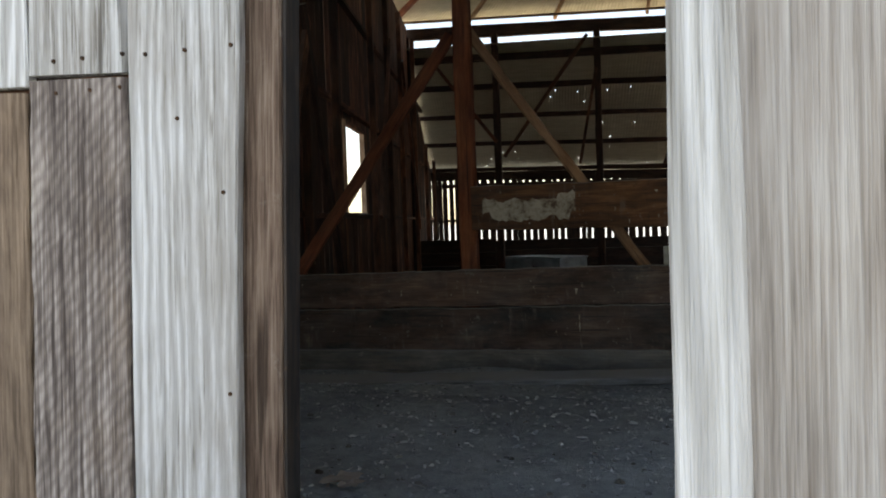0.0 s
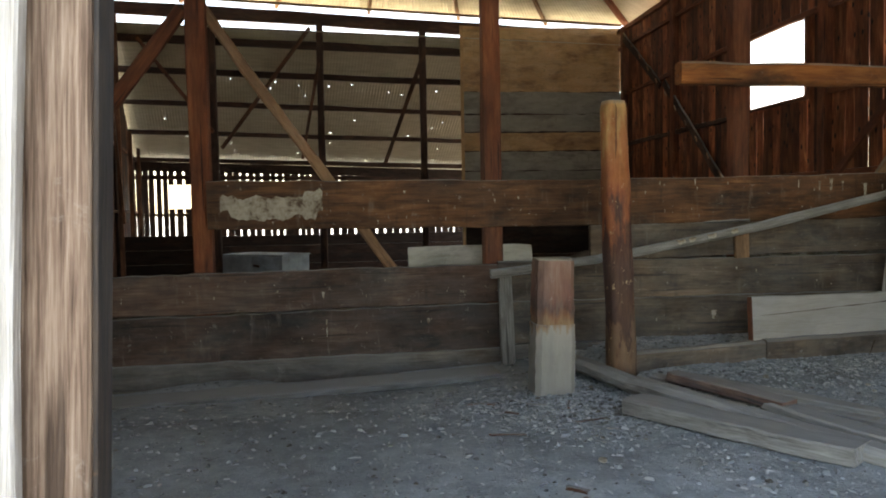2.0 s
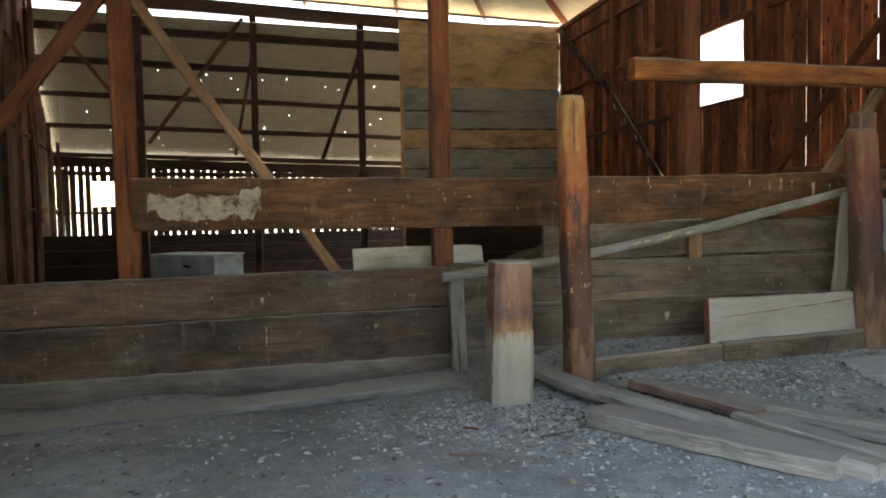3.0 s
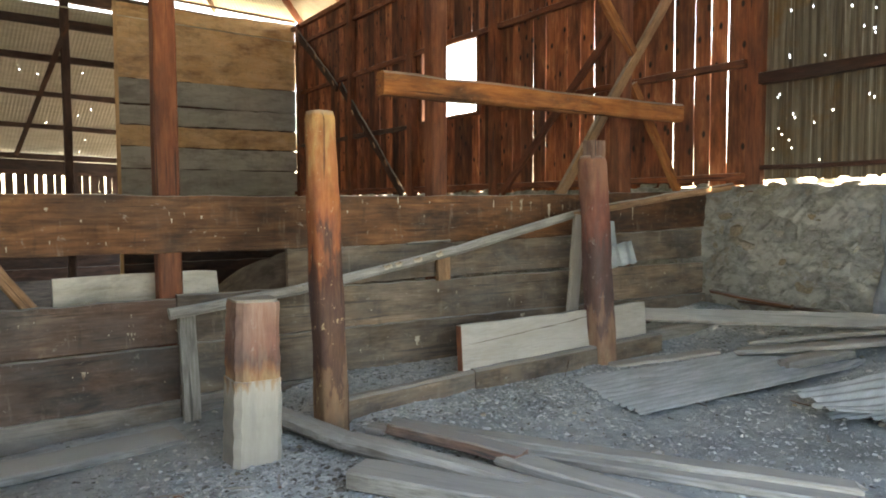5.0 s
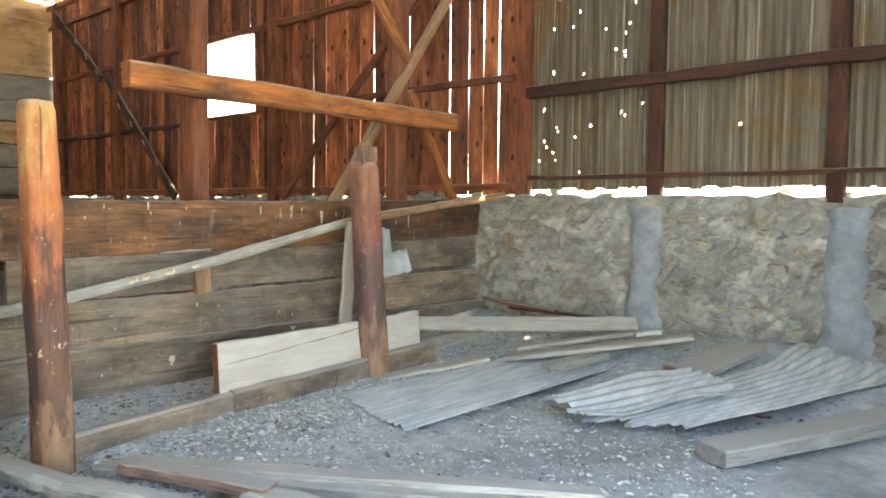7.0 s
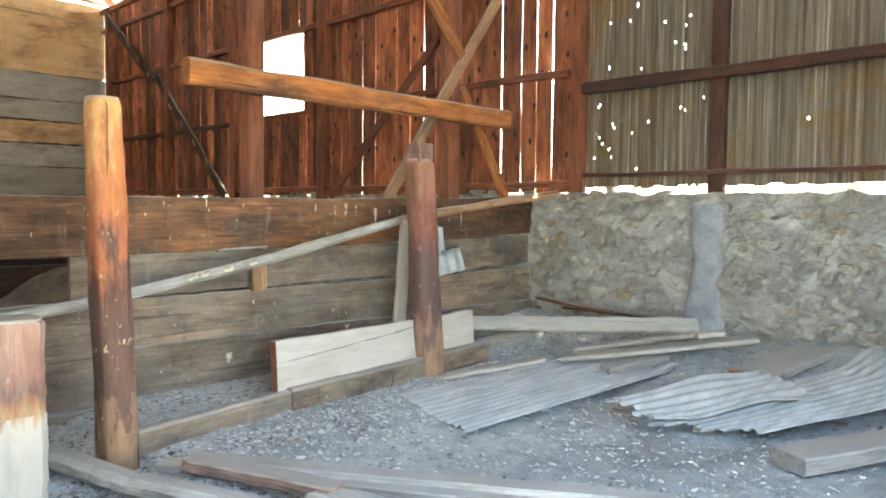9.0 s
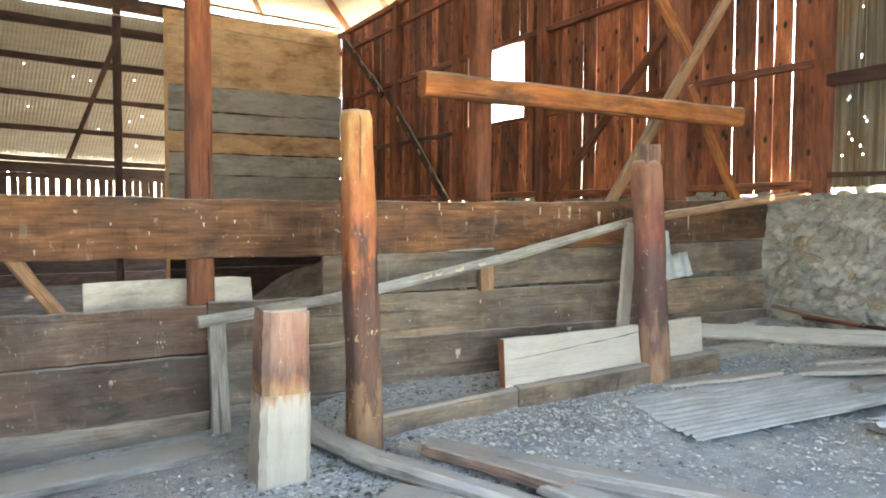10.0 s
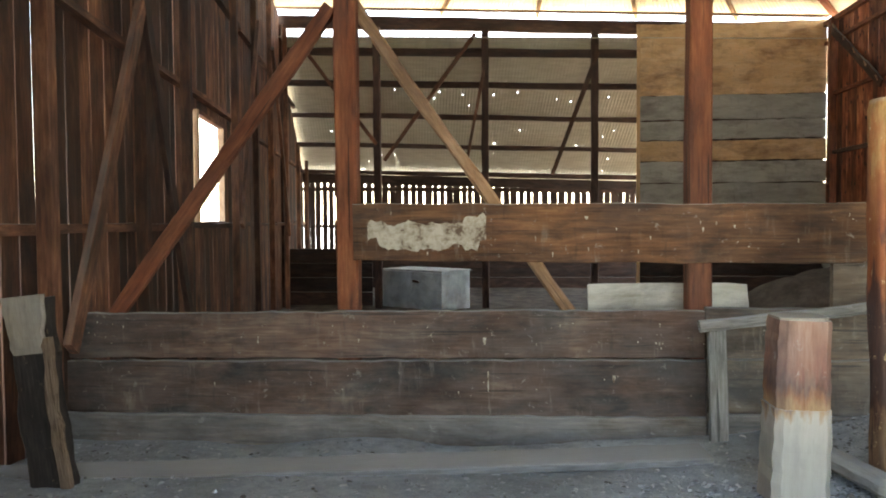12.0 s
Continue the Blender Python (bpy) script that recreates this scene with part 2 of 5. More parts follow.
nt_, b_ = M_BROWNGREY.node_tree, M_BROWNGREY.node_tree.nodes["Principled BSDF"]
saw_ = nt_.nodes.new("ShaderNodeTexWave")
saw_.bands_direction = "DIAGONAL"
saw_.inputs["Scale"].default_value, saw_.inputs["Distortion"].default_value, saw_.inputs["Detail"].default_value = 19.0, 5.0, 4.0
nt_.links.new(coords(nt_, (1.0, 1.3, 0.0), False), saw_.inputs["Vector"])
old_ = b_.inputs["Base Color"].links[0].from_socket
nt_.links.new(mixc(nt_, calc(nt_, "MULTIPLY", saw_.outputs["Fac"], 0.35), old_, (0.06, 0.045, 0.04)), b_.inputs["Base Color"])


def metal_sheet(name, a, b_, rust, rust_amount, rough=0.5, metal=0.55, streak=(1.0, 6.0, 0.5)):
    m, nt, b = base_material(name, rough, metal)
    v = coords(nt, (1, 1, 1), False)
    st = noise_tex(nt, coords(nt, streak, False), 2.5, 6, 0.65)
    col = ramp(nt, st, [(0.36, a), (0.62, b_)])
    blot = noise_tex(nt, v, 1.8, 7, 0.7, 0.5)
    col = mixc(nt, ramp(nt, blot, [(0.5, 0.0), (0.72, rust_amount)]), col, rust)
    nt.links.new(col, b.inputs["Base Color"])
    nt.links.new(ramp(nt, blot, [(0.4, rough - 0.1), (0.7, 0.9)]), b.inputs["Roughness"])
    bump(nt, b, noise_tex(nt, v, 40, 4), 0.3, 0.001)
    return m


M_TIN_WALL = metal_sheet("weathered_tin", (0.080, 0.064, 0.045), (0.175, 0.150, 0.112), (0.20, 0.105, 0.03), 0.9, 0.6, 0.2, (1.0, 9.0, 0.25))
nt_, b_ = M_TIN_WALL.node_tree, M_TIN_WALL.node_tree.nodes["Principled BSDF"]
fine_ = noise_tex(nt_, coords(nt_, (1.0, 26.0, 0.35), False), 1.6, 4, 0.7)
old_ = b_.inputs["Base Color"].links[0].from_socket
col_ = mixc(nt_, ramp(nt_, fine_, [(0.57, 0.0), (0.66, 0.75)]), old_, (0.40, 0.38, 0.32))
col_ = mixc(nt_, ramp(nt_, fine_, [(0.30, 0.6), (0.42, 0.0)]), col_, (0.045, 0.034, 0.02))
nt_.links.new(col_, b_.inputs["Base Color"])
M_TIN_ROOF = metal_sheet("roof_tin", (0.58, 0.53, 0.40), (0.71, 0.66, 0.53), (0.48, 0.42, 0.32), 0.3, 0.7, 0.0)
M_TIN_FLOOR = metal_sheet("dusty_tin", (0.32, 0.365, 0.39), (0.50, 0.55, 0.58), (0.38, 0.385, 0.38), 0.5, 0.6, 0.15)
M_TIN_BOX = metal_sheet("trough_metal", (0.30, 0.35, 0.38), (0.46, 0.52, 0.55), (0.22, 0.2, 0.18), 0.6, 0.55, 0.3, (1, 1, 1))


def earth(name, a, b_, c, chip, relief=0.02, cells=0.0):
    m, nt, b = base_material(name, 0.95)
    v = coords(nt, (1, 1, 1), False)
    big = noise_tex(nt, v, 0.9, 6, 0.6, 0.4)
    med = noise_tex(nt, v, 9.0, 6, 0.7)
    tiny = noise_tex(nt, v, 90.0, 3, 0.7)
    col = ramp(nt, big, [(0.36, a), (0.52, b_), (0.66, c)])
    col = mixc(nt, ramp(nt, med, [(0.35, 0.45), (0.6, 0.0)]), col, tuple(x * 0.45 for x in a))
    col = mixc(nt, ramp(nt, tiny, [(0.60, 0.0), (0.68, 0.55)]), col, chip)
    col = mixc(nt, ramp(nt, tiny, [(0.30, 0.5), (0.40, 0.0)]), col, tuple(x * 0.4 for x in a))
    height = calc(nt, "ADD", calc(nt, "MULTIPLY", med, 0.8), calc(nt, "MULTIPLY", tiny, 0.35))
    if cells:
        warp = nt.nodes.new("ShaderNodeTexNoise")
        warp.inputs["Scale"].default_value, warp.inputs["Detail"].default_value = 6.0, 4
        nt.links.new(v, warp.inputs["Vector"])
        off = nt.nodes.new("ShaderNodeVectorMath")
        off.operation = "MULTIPLY_ADD"
        nt.links.new(warp.outputs["Color"], off.inputs[0])
        off.inputs[1].default_value = (0.16, 0.16, 0.16)
        nt.links.new(coords(nt, (1.0, 0.75, 1.25), False), off.inputs[2])
        edge = nt.nodes.new("ShaderNodeTexVoronoi")
        edge.feature = "DISTANCE_TO_EDGE"
        tone = nt.nodes.new("ShaderNodeTexVoronoi")
        for vo in (edge, tone):
            vo.inputs["Scale"].default_value = cells
            nt.links.new(off.outputs[0], vo.inputs["Vector"])
        where = ramp(nt, noise_tex(nt, v, 2.3, 4), [(0.42, 0.0), (0.56, 1.0)])
        crack = calc(nt, "MULTIPLY", ramp(nt, edge.outputs["Distance"], [(0.0, 0.14), (0.10, 0.0)]), where)
        shade = ramp(nt, tone.outputs["Color"], [(0.2, (0.66, 0.60, 0.50)), (0.8, (1.15, 1.15, 1.15))])
        col = mixc(nt, calc(nt, "MULTIPLY", where, 0.4), col, mixc(nt, 1.0, col, shade, "MULTIPLY"))
        col = mixc(nt, crack, col, (0.10, 0.085, 0.065))
        height = calc(nt, "ADD", height, calc(nt, "MULTIPLY", calc(nt, "SUBTRACT", ramp(nt, edge.outputs["Distance"], [(0.0, 0.0), (0.25, 1.0)]), 1.0), calc(nt, "MULTIPLY", where, 0.3)))
    if cells:
        smear = noise_tex(nt, coords(nt, (1.0, 0.8, 1.5), False), 4.6, 7, 0.72, 0.15)
        col = mixc(nt, ramp(nt, smear, [(0.38, 0.60), (0.46, 0.0)]), col, (0.20, 0.19, 0.165))
        col = mixc(nt, ramp(nt, smear, [(0.49, 0.0), (0.53, 0.65)]), col, (0.50, 0.50, 0.455))
        brown = noise_tex(nt, coords(nt, (1.0, 1.0, 2.0), False), 1.9, 5, 0.7, 0.4)
        col = mixc(nt, ramp(nt, brown, [(0.57, 0.0), (0.66, 0.6)]), col, (0.27, 0.20, 0.125))
        height = calc(nt, "ADD", height, calc(nt, "MULTIPLY", ramp(nt, smear, [(0.47, 0.0), (0.56, 1.0)]), 0.8))
    nt.links.new(col, b.inputs["Base Color"])
    bump(nt, b, height, 0.9, relief)
    return m


# turns the floor colour darker and browner beyond the divider, with a noisy edge
def far_floor_tone(m):
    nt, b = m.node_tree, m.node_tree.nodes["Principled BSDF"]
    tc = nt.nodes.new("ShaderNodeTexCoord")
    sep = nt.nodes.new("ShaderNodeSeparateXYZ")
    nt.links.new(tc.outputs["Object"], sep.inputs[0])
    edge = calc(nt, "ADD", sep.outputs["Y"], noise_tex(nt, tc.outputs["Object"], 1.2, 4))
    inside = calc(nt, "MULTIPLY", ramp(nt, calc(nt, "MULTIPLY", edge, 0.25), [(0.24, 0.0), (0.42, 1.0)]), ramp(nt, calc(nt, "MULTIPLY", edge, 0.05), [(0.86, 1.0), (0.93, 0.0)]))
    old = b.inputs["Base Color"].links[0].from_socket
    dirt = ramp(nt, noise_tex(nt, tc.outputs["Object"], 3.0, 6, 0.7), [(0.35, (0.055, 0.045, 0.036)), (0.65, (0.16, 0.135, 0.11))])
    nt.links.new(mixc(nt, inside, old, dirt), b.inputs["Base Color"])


M_EARTH = earth("dusty_earth", (0.25, 0.285, 0.30), (0.37, 0.42, 0.445), (0.46, 0.52, 0.55), (0.56, 0.60, 0.63))
far_floor_tone(M_EARTH)
M_MORTAR = earth("lime_mortar", (0.22, 0.215, 0.195), (0.385, 0.39, 0.37), (0.48, 0.495, 0.48), (0.56, 0.56, 0.54), 0.03, cells=10.0)
M_CEMENT = earth("cement", (0.19, 0.22, 0.245), (0.28, 0.315, 0.35), (0.35, 0.38, 0.41), (0.36, 0.37, 0.38), 0.008)


def stone_material(name, island=False):
    m, nt, b = base_material(name, 0.92)
    v = coords(nt, (1, 1, 1))
    n = noise_tex(nt, v, 7.0, 6, 0.65, 0.5)
    col = ramp(nt, n, [(0.35, (0.17, 0.155, 0.125)), (0.52, (0.31, 0.295, 0.255)), (0.68, (0.43, 0.42, 0.38))])
    if island:
        g = nt.nodes.new("ShaderNodeNewGeometry")
        rnd = g.outputs["Random Per Island"]
    else:
        rnd = nt.nodes.new("ShaderNodeObjectInfo").outputs["Random"]
    tone = ramp(nt, rnd, [(0.0, (0.9, 0.76, 0.60)), (0.5, (1.0, 0.98, 0.95)), (1.0, (1.25, 1.25, 1.22))])
    col = mixc(nt, 1.0, col, tone, "MULTIPLY")
    nt.links.new(col, b.inputs["Base Color"])
    bump(nt, b, noise_tex(nt, v, 28.0, 5, 0.7), 0.7, 0.006)
    return m


M_STONE = stone_material("rubble_stone")
M_CHIP, _nt, _b = base_material("chips", 0.9)
_g = _nt.nodes.new("ShaderNodeNewGeometry")
_nt.links.new(ramp(_nt, _g.outputs["Random Per Island"],
                   [(0.0, (0.10, 0.10, 0.10)), (0.3, (0.26, 0.285, 0.295)), (0.8, (0.42, 0.465, 0.49)), (0.985, (0.54, 0.56, 0.56))]), _b.inputs["Base Color"])
M_PAINT, _nt, _b = base_material("flaking_whitewash", 0.9)
_v = coords(_nt, (1, 1, 1), False)
_nt.links.new(ramp(_nt, noise_tex(_nt, _v, 14, 6, 0.7), [(0.38, (0.15, 0.10, 0.07)), (0.46, (0.40, 0.34, 0.26)), (0.60, (0.56, 0.51, 0.42))]), _b.inputs["Base Color"])
bump(_nt, _b, noise_tex(_nt, _v, 30, 5), 0.6, 0.003)
M_CLOD = stone_material("dark_clod", island=True)
_r = M_CLOD.node_tree
for _n in _r.nodes:
    if _n.type == "VALTORGB" and len(_n.color_ramp.elements) == 3 and _n.color_ramp.elements[0].position > 0.3:
        for _e, _c in zip(_n.color_ramp.elements, ((0.07, 0.07, 0.07), (0.14, 0.15, 0.15), (0.28, 0.30, 0.31))):
            _e.color = (*_c, 1)
M_IRON, _nt, _b = base_material("rusty_iron", 0.7, 0.5)
_nt.links.new(ramp(_nt, noise_tex(_nt, coords(_nt, (1, 1, 1)), 60, 4), [(0.4, (0.03, 0.02, 0.015)), (0.65, (0.12, 0.06, 0.03))]), _b.inputs["Base Color"])
M_ENDGRAIN = wood("sawn_end", (0.30, 0.24, 0.17), (0.42, 0.35, 0.26), (0.50, 0.43, 0.33), dust=0.3, fine=60.0, vary=0.05)


# ---- builders ----
def mesh_ob(name, verts, faces, mat, parent=None, label="", smooth=False):
    me = bpy.data.meshes.new(name)
    me.from_pydata([tuple(v) for v in verts], [], faces)
    me.materials.append(mat)
    if smooth:
        me.polygons.foreach_set("use_smooth", [True] * len(me.polygons))
    me.update()
    ob = new(name, me)
    ob.parent = parent
    if label:
        ob["label"] = label
    return ob


def thing(name, label, category, group="", at=(0, 0, 0), kind=""):
    ob = new(name)
    ob.location = at
    ob.empty_display_size = 0.1
    return tagged(ob, label, category, group, kind)


def timber_mesh(name, length, w, t, mat, seed=0, seg=6, wob=0.004, cham=0.004, taper=(1.0, 1.0), ragged=0.0, bow=0.0):
    """A sawn or hewn length along x, with worn arrises, wavering edges and unsquare ends."""
    r = random.Random(seed)
    c = min(cham, w * 0.3, t * 0.3)
    prof = [(-w / 2 + c, -t / 2), (w / 2 - c, -t / 2), (w / 2, -t / 2 + c), (w / 2, t / 2 - c),
            (w / 2 - c, t / 2), (-w / 2 + c, t / 2), (-w / 2, t / 2 - c), (-w / 2, -t / 2 + c)]
    verts, n = [], len(prof)
    ph1, ph2 = r.uniform(0, 6), r.uniform(0, 6)
    for i in range(seg + 1):
        s = i / seg
        k = taper[0] + (taper[1] - taper[0]) * s
        el, er = r.uniform(-wob, wob), r.uniform(-wob, wob)
        dy = bow * math.sin(math.pi * s) + 0.4 * wob * math.sin(5 * s + ph1)
        dz = 0.4 * wob * math.sin(4 * s + ph2)
        for j, (y, z) in enumerate(prof):
            x = s * length
            if i in (0, seg):
                x += r.uniform(-1, 1) * ragged
            edge = er if y > 0 else el
            verts.append((x, y * k + edge * min(1.0, abs(y) * 2 / w) + dy, z * (0.5 + 0.5 * k) + dz + r.uniform(-1, 1) * wob * 0.25))
    faces = [(i * n + j, i * n + (j + 1) % n, (i + 1) * n + (j + 1) % n, (i + 1) * n + j) for i in range(seg) for j in range(n)]
    faces = [f[::-1] for f in faces]
    faces += [tuple(range(n)), tuple(seg * n + j for j in reversed(range(n)))]
    me = bpy.data.meshes.new(name)
    me.from_pydata(verts, [], faces)
    me.materials.append(mat)
    me.update()
    return me


def frame_of(p0, p1, face):
    x = (Vector(p1) - Vector(p0)).normalized()
    z = Vector(face) - x * x.dot(Vector(face))
    z.normalize()
    y = z.cross(x)
    m = Matrix((x, y, z)).transposed().to_4x4()
    m.translation = Vector(p0)
    return m


_seed = [100]


def timber(name, p0, p1, w, t, mat, parent=None, face=(0, -1, 0), label="", category="", group="", kind="", **kw):
    """A length of timber along the line p0 to p1; w across the face, t along its normal."""
    _seed[0] += 1
    kw.setdefault("seed", _seed[0])
    me = timber_mesh(name, (Vector(p1) - Vector(p0)).length, w, t, mat, **kw)
    ob = new(name, me)
    ob.parent = parent
    ob.matrix_basis = frame_of(p0, p1, face)
    return tagged(ob, label, category, group, kind)


def corrugated(name, a, b, c, d, mat, parent=None, pitch=0.076, amp=0.009, per=6, rows=2, holes=(), hole_rate=0.0, seed=1, thick=0.0, ragged=0.0,
               label="", ragged_far=None):
    """A corrugated sheet between the lower edge a-b and the upper edge c-d (c above a). Holes: (s, t, size) in metres along and up."""
    a, b, c, d = map(Vector, (a, b, c, d))
    width, height = (b - a).length, max((c - a).length, (d - b).length)
    ncol = max(6, int(width / pitch * per))
    nrm = (b - a).cross(((c + d) - (a + b)) / 2)
    nrm.normalize()
    r = random.Random(seed)
    cuts = [0.0, 0.0]
    verts = []
    rag = [0.0] * (ncol + 1)
    rag2 = [0.0] * (ncol + 1)
    if ragged:
        v, v2 = 0.0, 0.0
        for i in range(ncol + 1):
            if r.random() < 0.12:
                v = r.uniform(-ragged, ragged)
            if r.random() < 0.12:
                v2 = r.uniform(-ragged, ragged)
            rag[i], rag2[i] = v, v2
    for i in range(ncol + 1):
        s = i / ncol
        off = nrm * (amp * math.sin(2 * math.pi * s * width / pitch))
        lo, hi = a.lerp(b, s) + off, c.lerp(d, s) + off
        up = (hi - lo).normalized() if (hi - lo).length > 1e-6 else Vector((0, 0, 1))
        lo, hi = lo + up * rag[i], hi + up * rag2[i]
        for j in range(rows + 1):
            verts.append(lo.lerp(hi, j / rows))
    gone = set()
    for hs, ht, size in holes:
        ci, cj = hs / width * ncol, ht / height * rows
        ri, rj = max(0.5, size / 2 / (width / ncol)), max(0.5, size / 2 / (height / rows))
        for i in range(int(ci - ri), int(ci + ri) + 1):
            for j in range(int(cj - rj), int(cj + rj) + 1):
                if ((i + 0.5 - ci) / ri) ** 2 + ((j + 0.5 - cj) / rj) ** 2 <= 1.3 or (i == int(ci) and j == int(cj)):
                    gone.add((i, j))
    faces = [(i * (rows + 1) + j, (i + 1) * (rows + 1) + j, (i + 1) * (rows + 1) + j + 1, i * (rows + 1) + j + 1)
             for i in range(ncol) for j in range(rows) if (i, j) not in gone]
    if thick:
        base = len(verts)
        verts = verts + [v - nrm * thick for v in verts]
        back = [tuple(base + k for k in reversed(f)) for f in faces]
        rim = []
        for i in range(ncol):
            for j in (0, rows):
                p, q = i * (rows + 1) + j, (i + 1) * (rows + 1) + j
                rim.append((q, p, p + base, q + base) if j == 0 else (p, q, q + base, p + base))
        faces = faces + back + rim
    return mesh_ob(name, verts, faces, mat, parent, label, smooth=True)


# ---- ground ----
def ground_z(x, y):
    z = 0.02 * noise.noise(Vector((x * 0.7, y * 0.7, 0))) + 0.012 * noise.noise(Vector((x * 3.1, y * 3.1, 4)))
    if -8 < x < 9 and -7 < y < 17:
        z += 0.006 * noise.noise(Vector((x * 11, y * 11, 9))) + 0.003 * noise.noise(Vector((x * 27, y * 27, 2)))
    z += 0.02
    if y > 0.3:
        k = min(1.0, (y - 0.3) / 1.6)
        z -= 0.60 * k * k * (3 - 2 * k) + 0.02 * k
    # dust banked up at the foot of the divider
    if -2.6 < x < 3.0 and -1.5 < y < 0.3:
        z += 0.05 * math.exp(-((y + 0.10) / 0.35) ** 2) * (0.5 + 1.3 * noise.noise(Vector((x * 1.3, 0.5, 3)))) - 0.03
    if -3 < x < 2.6 and -1.6 < y < 0.6:
        z -= 0.15 * math.exp(-(y / (0.85 if y < 0 else 0.55)) ** 2) * min(1.0, (2.6 - x) / 1.2)
    # muck heap in the far bay
    z += 1.12 * math.exp(-((x - 6.4) / 2.1) ** 4 - ((y - 6.8) / 1.5) ** 2) * (1 + 0.12 * noise.noise(Vector((x * 2, y * 2, 8)))) if y > 1 else 0.0
    if 2.9 < x < 7.3 and -2.4 < y < 0.2:
        ys_ = -0.92 + 0.10 * (x - 2.95)
        k = 1 / (1 + math.exp(-(y - ys_) / 0.04))
        z += (0.075 * k + 0.04 * math.exp(-((y - ys_ + 0.45) / 0.35) ** 2) * (1 - k)) * min(1, (x - 2.9) / 0.3)
    # dust and muck banked against the rubble wall
    if x > 4.8 and y < 0.6:
        z += (0.24 + 0.05 * min(1.6, max(0.0, -y - 1.7))) * math.exp(-((x - 7.45) / 0.85) ** 2) / (1 + math.exp((y - 0.15) / 0.05)) * (1 + 0.25 * noise.noise(Vector((x * 2.3, y * 2.3, 6))))
    return z


def spaced(lo, hi, n):
    return [lo + (hi - lo) * i / n for i in range(n + 1)]


gx = [-900, -250, -80, -30, -14, -9, -7] + spaced(-5.6, 7.9, 230) + [9, 12, 20, 45, 120, 300, 900]
gy = [-900, -250, -80, -30, -15, -10, -8] + spaced(-6.5, 0.9, 140) + spaced(1.05, 16.5, 90) + [18, 24, 40, 90, 250, 900]
gverts = [(x, y, ground_z(x, y)) for x in gx for y in gy]
ny = len(gy)
gfaces = [(i * ny + j, (i + 1) * ny + j, (i + 1) * ny + j + 1, i * ny + j + 1) for i in range(len(gx) - 1) for j in range(ny - 1)]
ground = tagged(mesh_ob("ground", gverts, gfaces, M_EARTH, smooth=True), "dry grey dusty earth floor littered with fine chips", "ground", kind="structure")

# ---- right side wall: rubble base, red boards, tin ----
RX = 7.33
wall_right = thing("wall_right", "old barn side wall of red boards and tin above a rubble base", "wall", kind="structure")


def rubble_top(y):
    return 1.435 + 0.03 * noise.noise(Vector((y * 1.7, 2, 0))) + 0.03 * noise.noise(Vector((y * 6, 7, 0)))


ys, zs = spaced(-5.4, 11.0, 330), spaced(-0.9, 1.0, 40)
rv, rf = [], []
for y in ys:
    top = rubble_top(y)
    for k, z in enumerate(zs):
        zz = -0.9 + (top + 0.9) * k / (len(zs) - 1)
        d = 0.030 * noise.noise(Vector((y * 2.2, zz * 2.4, 1))) + 0.06 * abs(noise.noise(Vector((y * 5.5, zz * 8.0, 5)))) + 0.03 * noise.noise(Vector((y * 11, zz * 14, 3))) + 0.022 * noise.noise(Vector((y * 19, zz * 19, 8)))
        rv.append((RX + 0.01 - d, y, zz))
    rv.append((RX + 0.45, y, top))
    rv.append((RX + 0.47, y, -0.9))
m_ = len(zs) + 2
for i in range(len(ys) - 1):
    for k in range(m_ - 1):
        rf.append((i * m_ + k + 1, (i + 1) * m_ + k + 1, (i + 1) * m_ + k, i * m_ + k))
rf += [tuple(range(m_)), tuple((len(ys) - 1) * m_ + k for k in reversed(range(m_)))]
tagged(mesh_ob("rubble_base", rv, rf, M_MORTAR, wall_right), "rubble stone wall smeared with lime mortar")


def cement_strip(y0, w, seed):
    v, f = [], []
    n = 26
    for i in range(n + 1):
        z = -0.1 + 1.44 * i / n
        l = y0 - w / 2 * (1.0 + 0.5 * noise.noise(Vector((seed, z * 3, 0)))) - 0.18 * max(0, 0.65 - z)
        r_ = y0 + w / 2 * (1.0 + 0.5 * noise.noise(Vector((seed + 5, z * 3, 0)))) + 0.45 * max(0, 0.65 - z) * 0.4
        for k in range(7):
            s = k / 6
            y = l + (r_ - l) * s
            x = RX - 0.052 * math.sin(math.pi * s) ** 0.35 - 0.006 * noise.noise(Vector((y * 5, z * 5, seed))) if 0 < k < 6 else RX + 0.05
            v.append((x, y, z))
    for i in range(n):
        for k in range(6):
            f.append((i * 7 + k, i * 7 + k + 1, (i + 1) * 7 + k + 1, (i + 1) * 7 + k))
    return tagged(mesh_ob("cement_patch", v, [q[::-1] for q in f], M_CEMENT, wall_right, smooth=True), "smooth grey cement band over the rubble")


cement_strip(-1.84, 0.30, 3)
cement_strip(-3.40, 0.34, 17)

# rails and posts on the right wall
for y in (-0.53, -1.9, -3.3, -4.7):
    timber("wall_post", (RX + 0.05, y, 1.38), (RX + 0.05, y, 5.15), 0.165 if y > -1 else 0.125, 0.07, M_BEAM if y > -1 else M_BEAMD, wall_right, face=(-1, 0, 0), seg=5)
for y in (3.43, 5.7, 7.95, 10.55):
    timber("wall_post", (RX - 0.03, y, 1.38), (RX - 0.03, y, 5.15), 0.15, 0.12, M_BEAM, wall_right, face=(-1, 0, 0), seg=5)
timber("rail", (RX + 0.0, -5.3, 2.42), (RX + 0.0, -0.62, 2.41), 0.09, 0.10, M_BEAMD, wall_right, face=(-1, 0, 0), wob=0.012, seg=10)
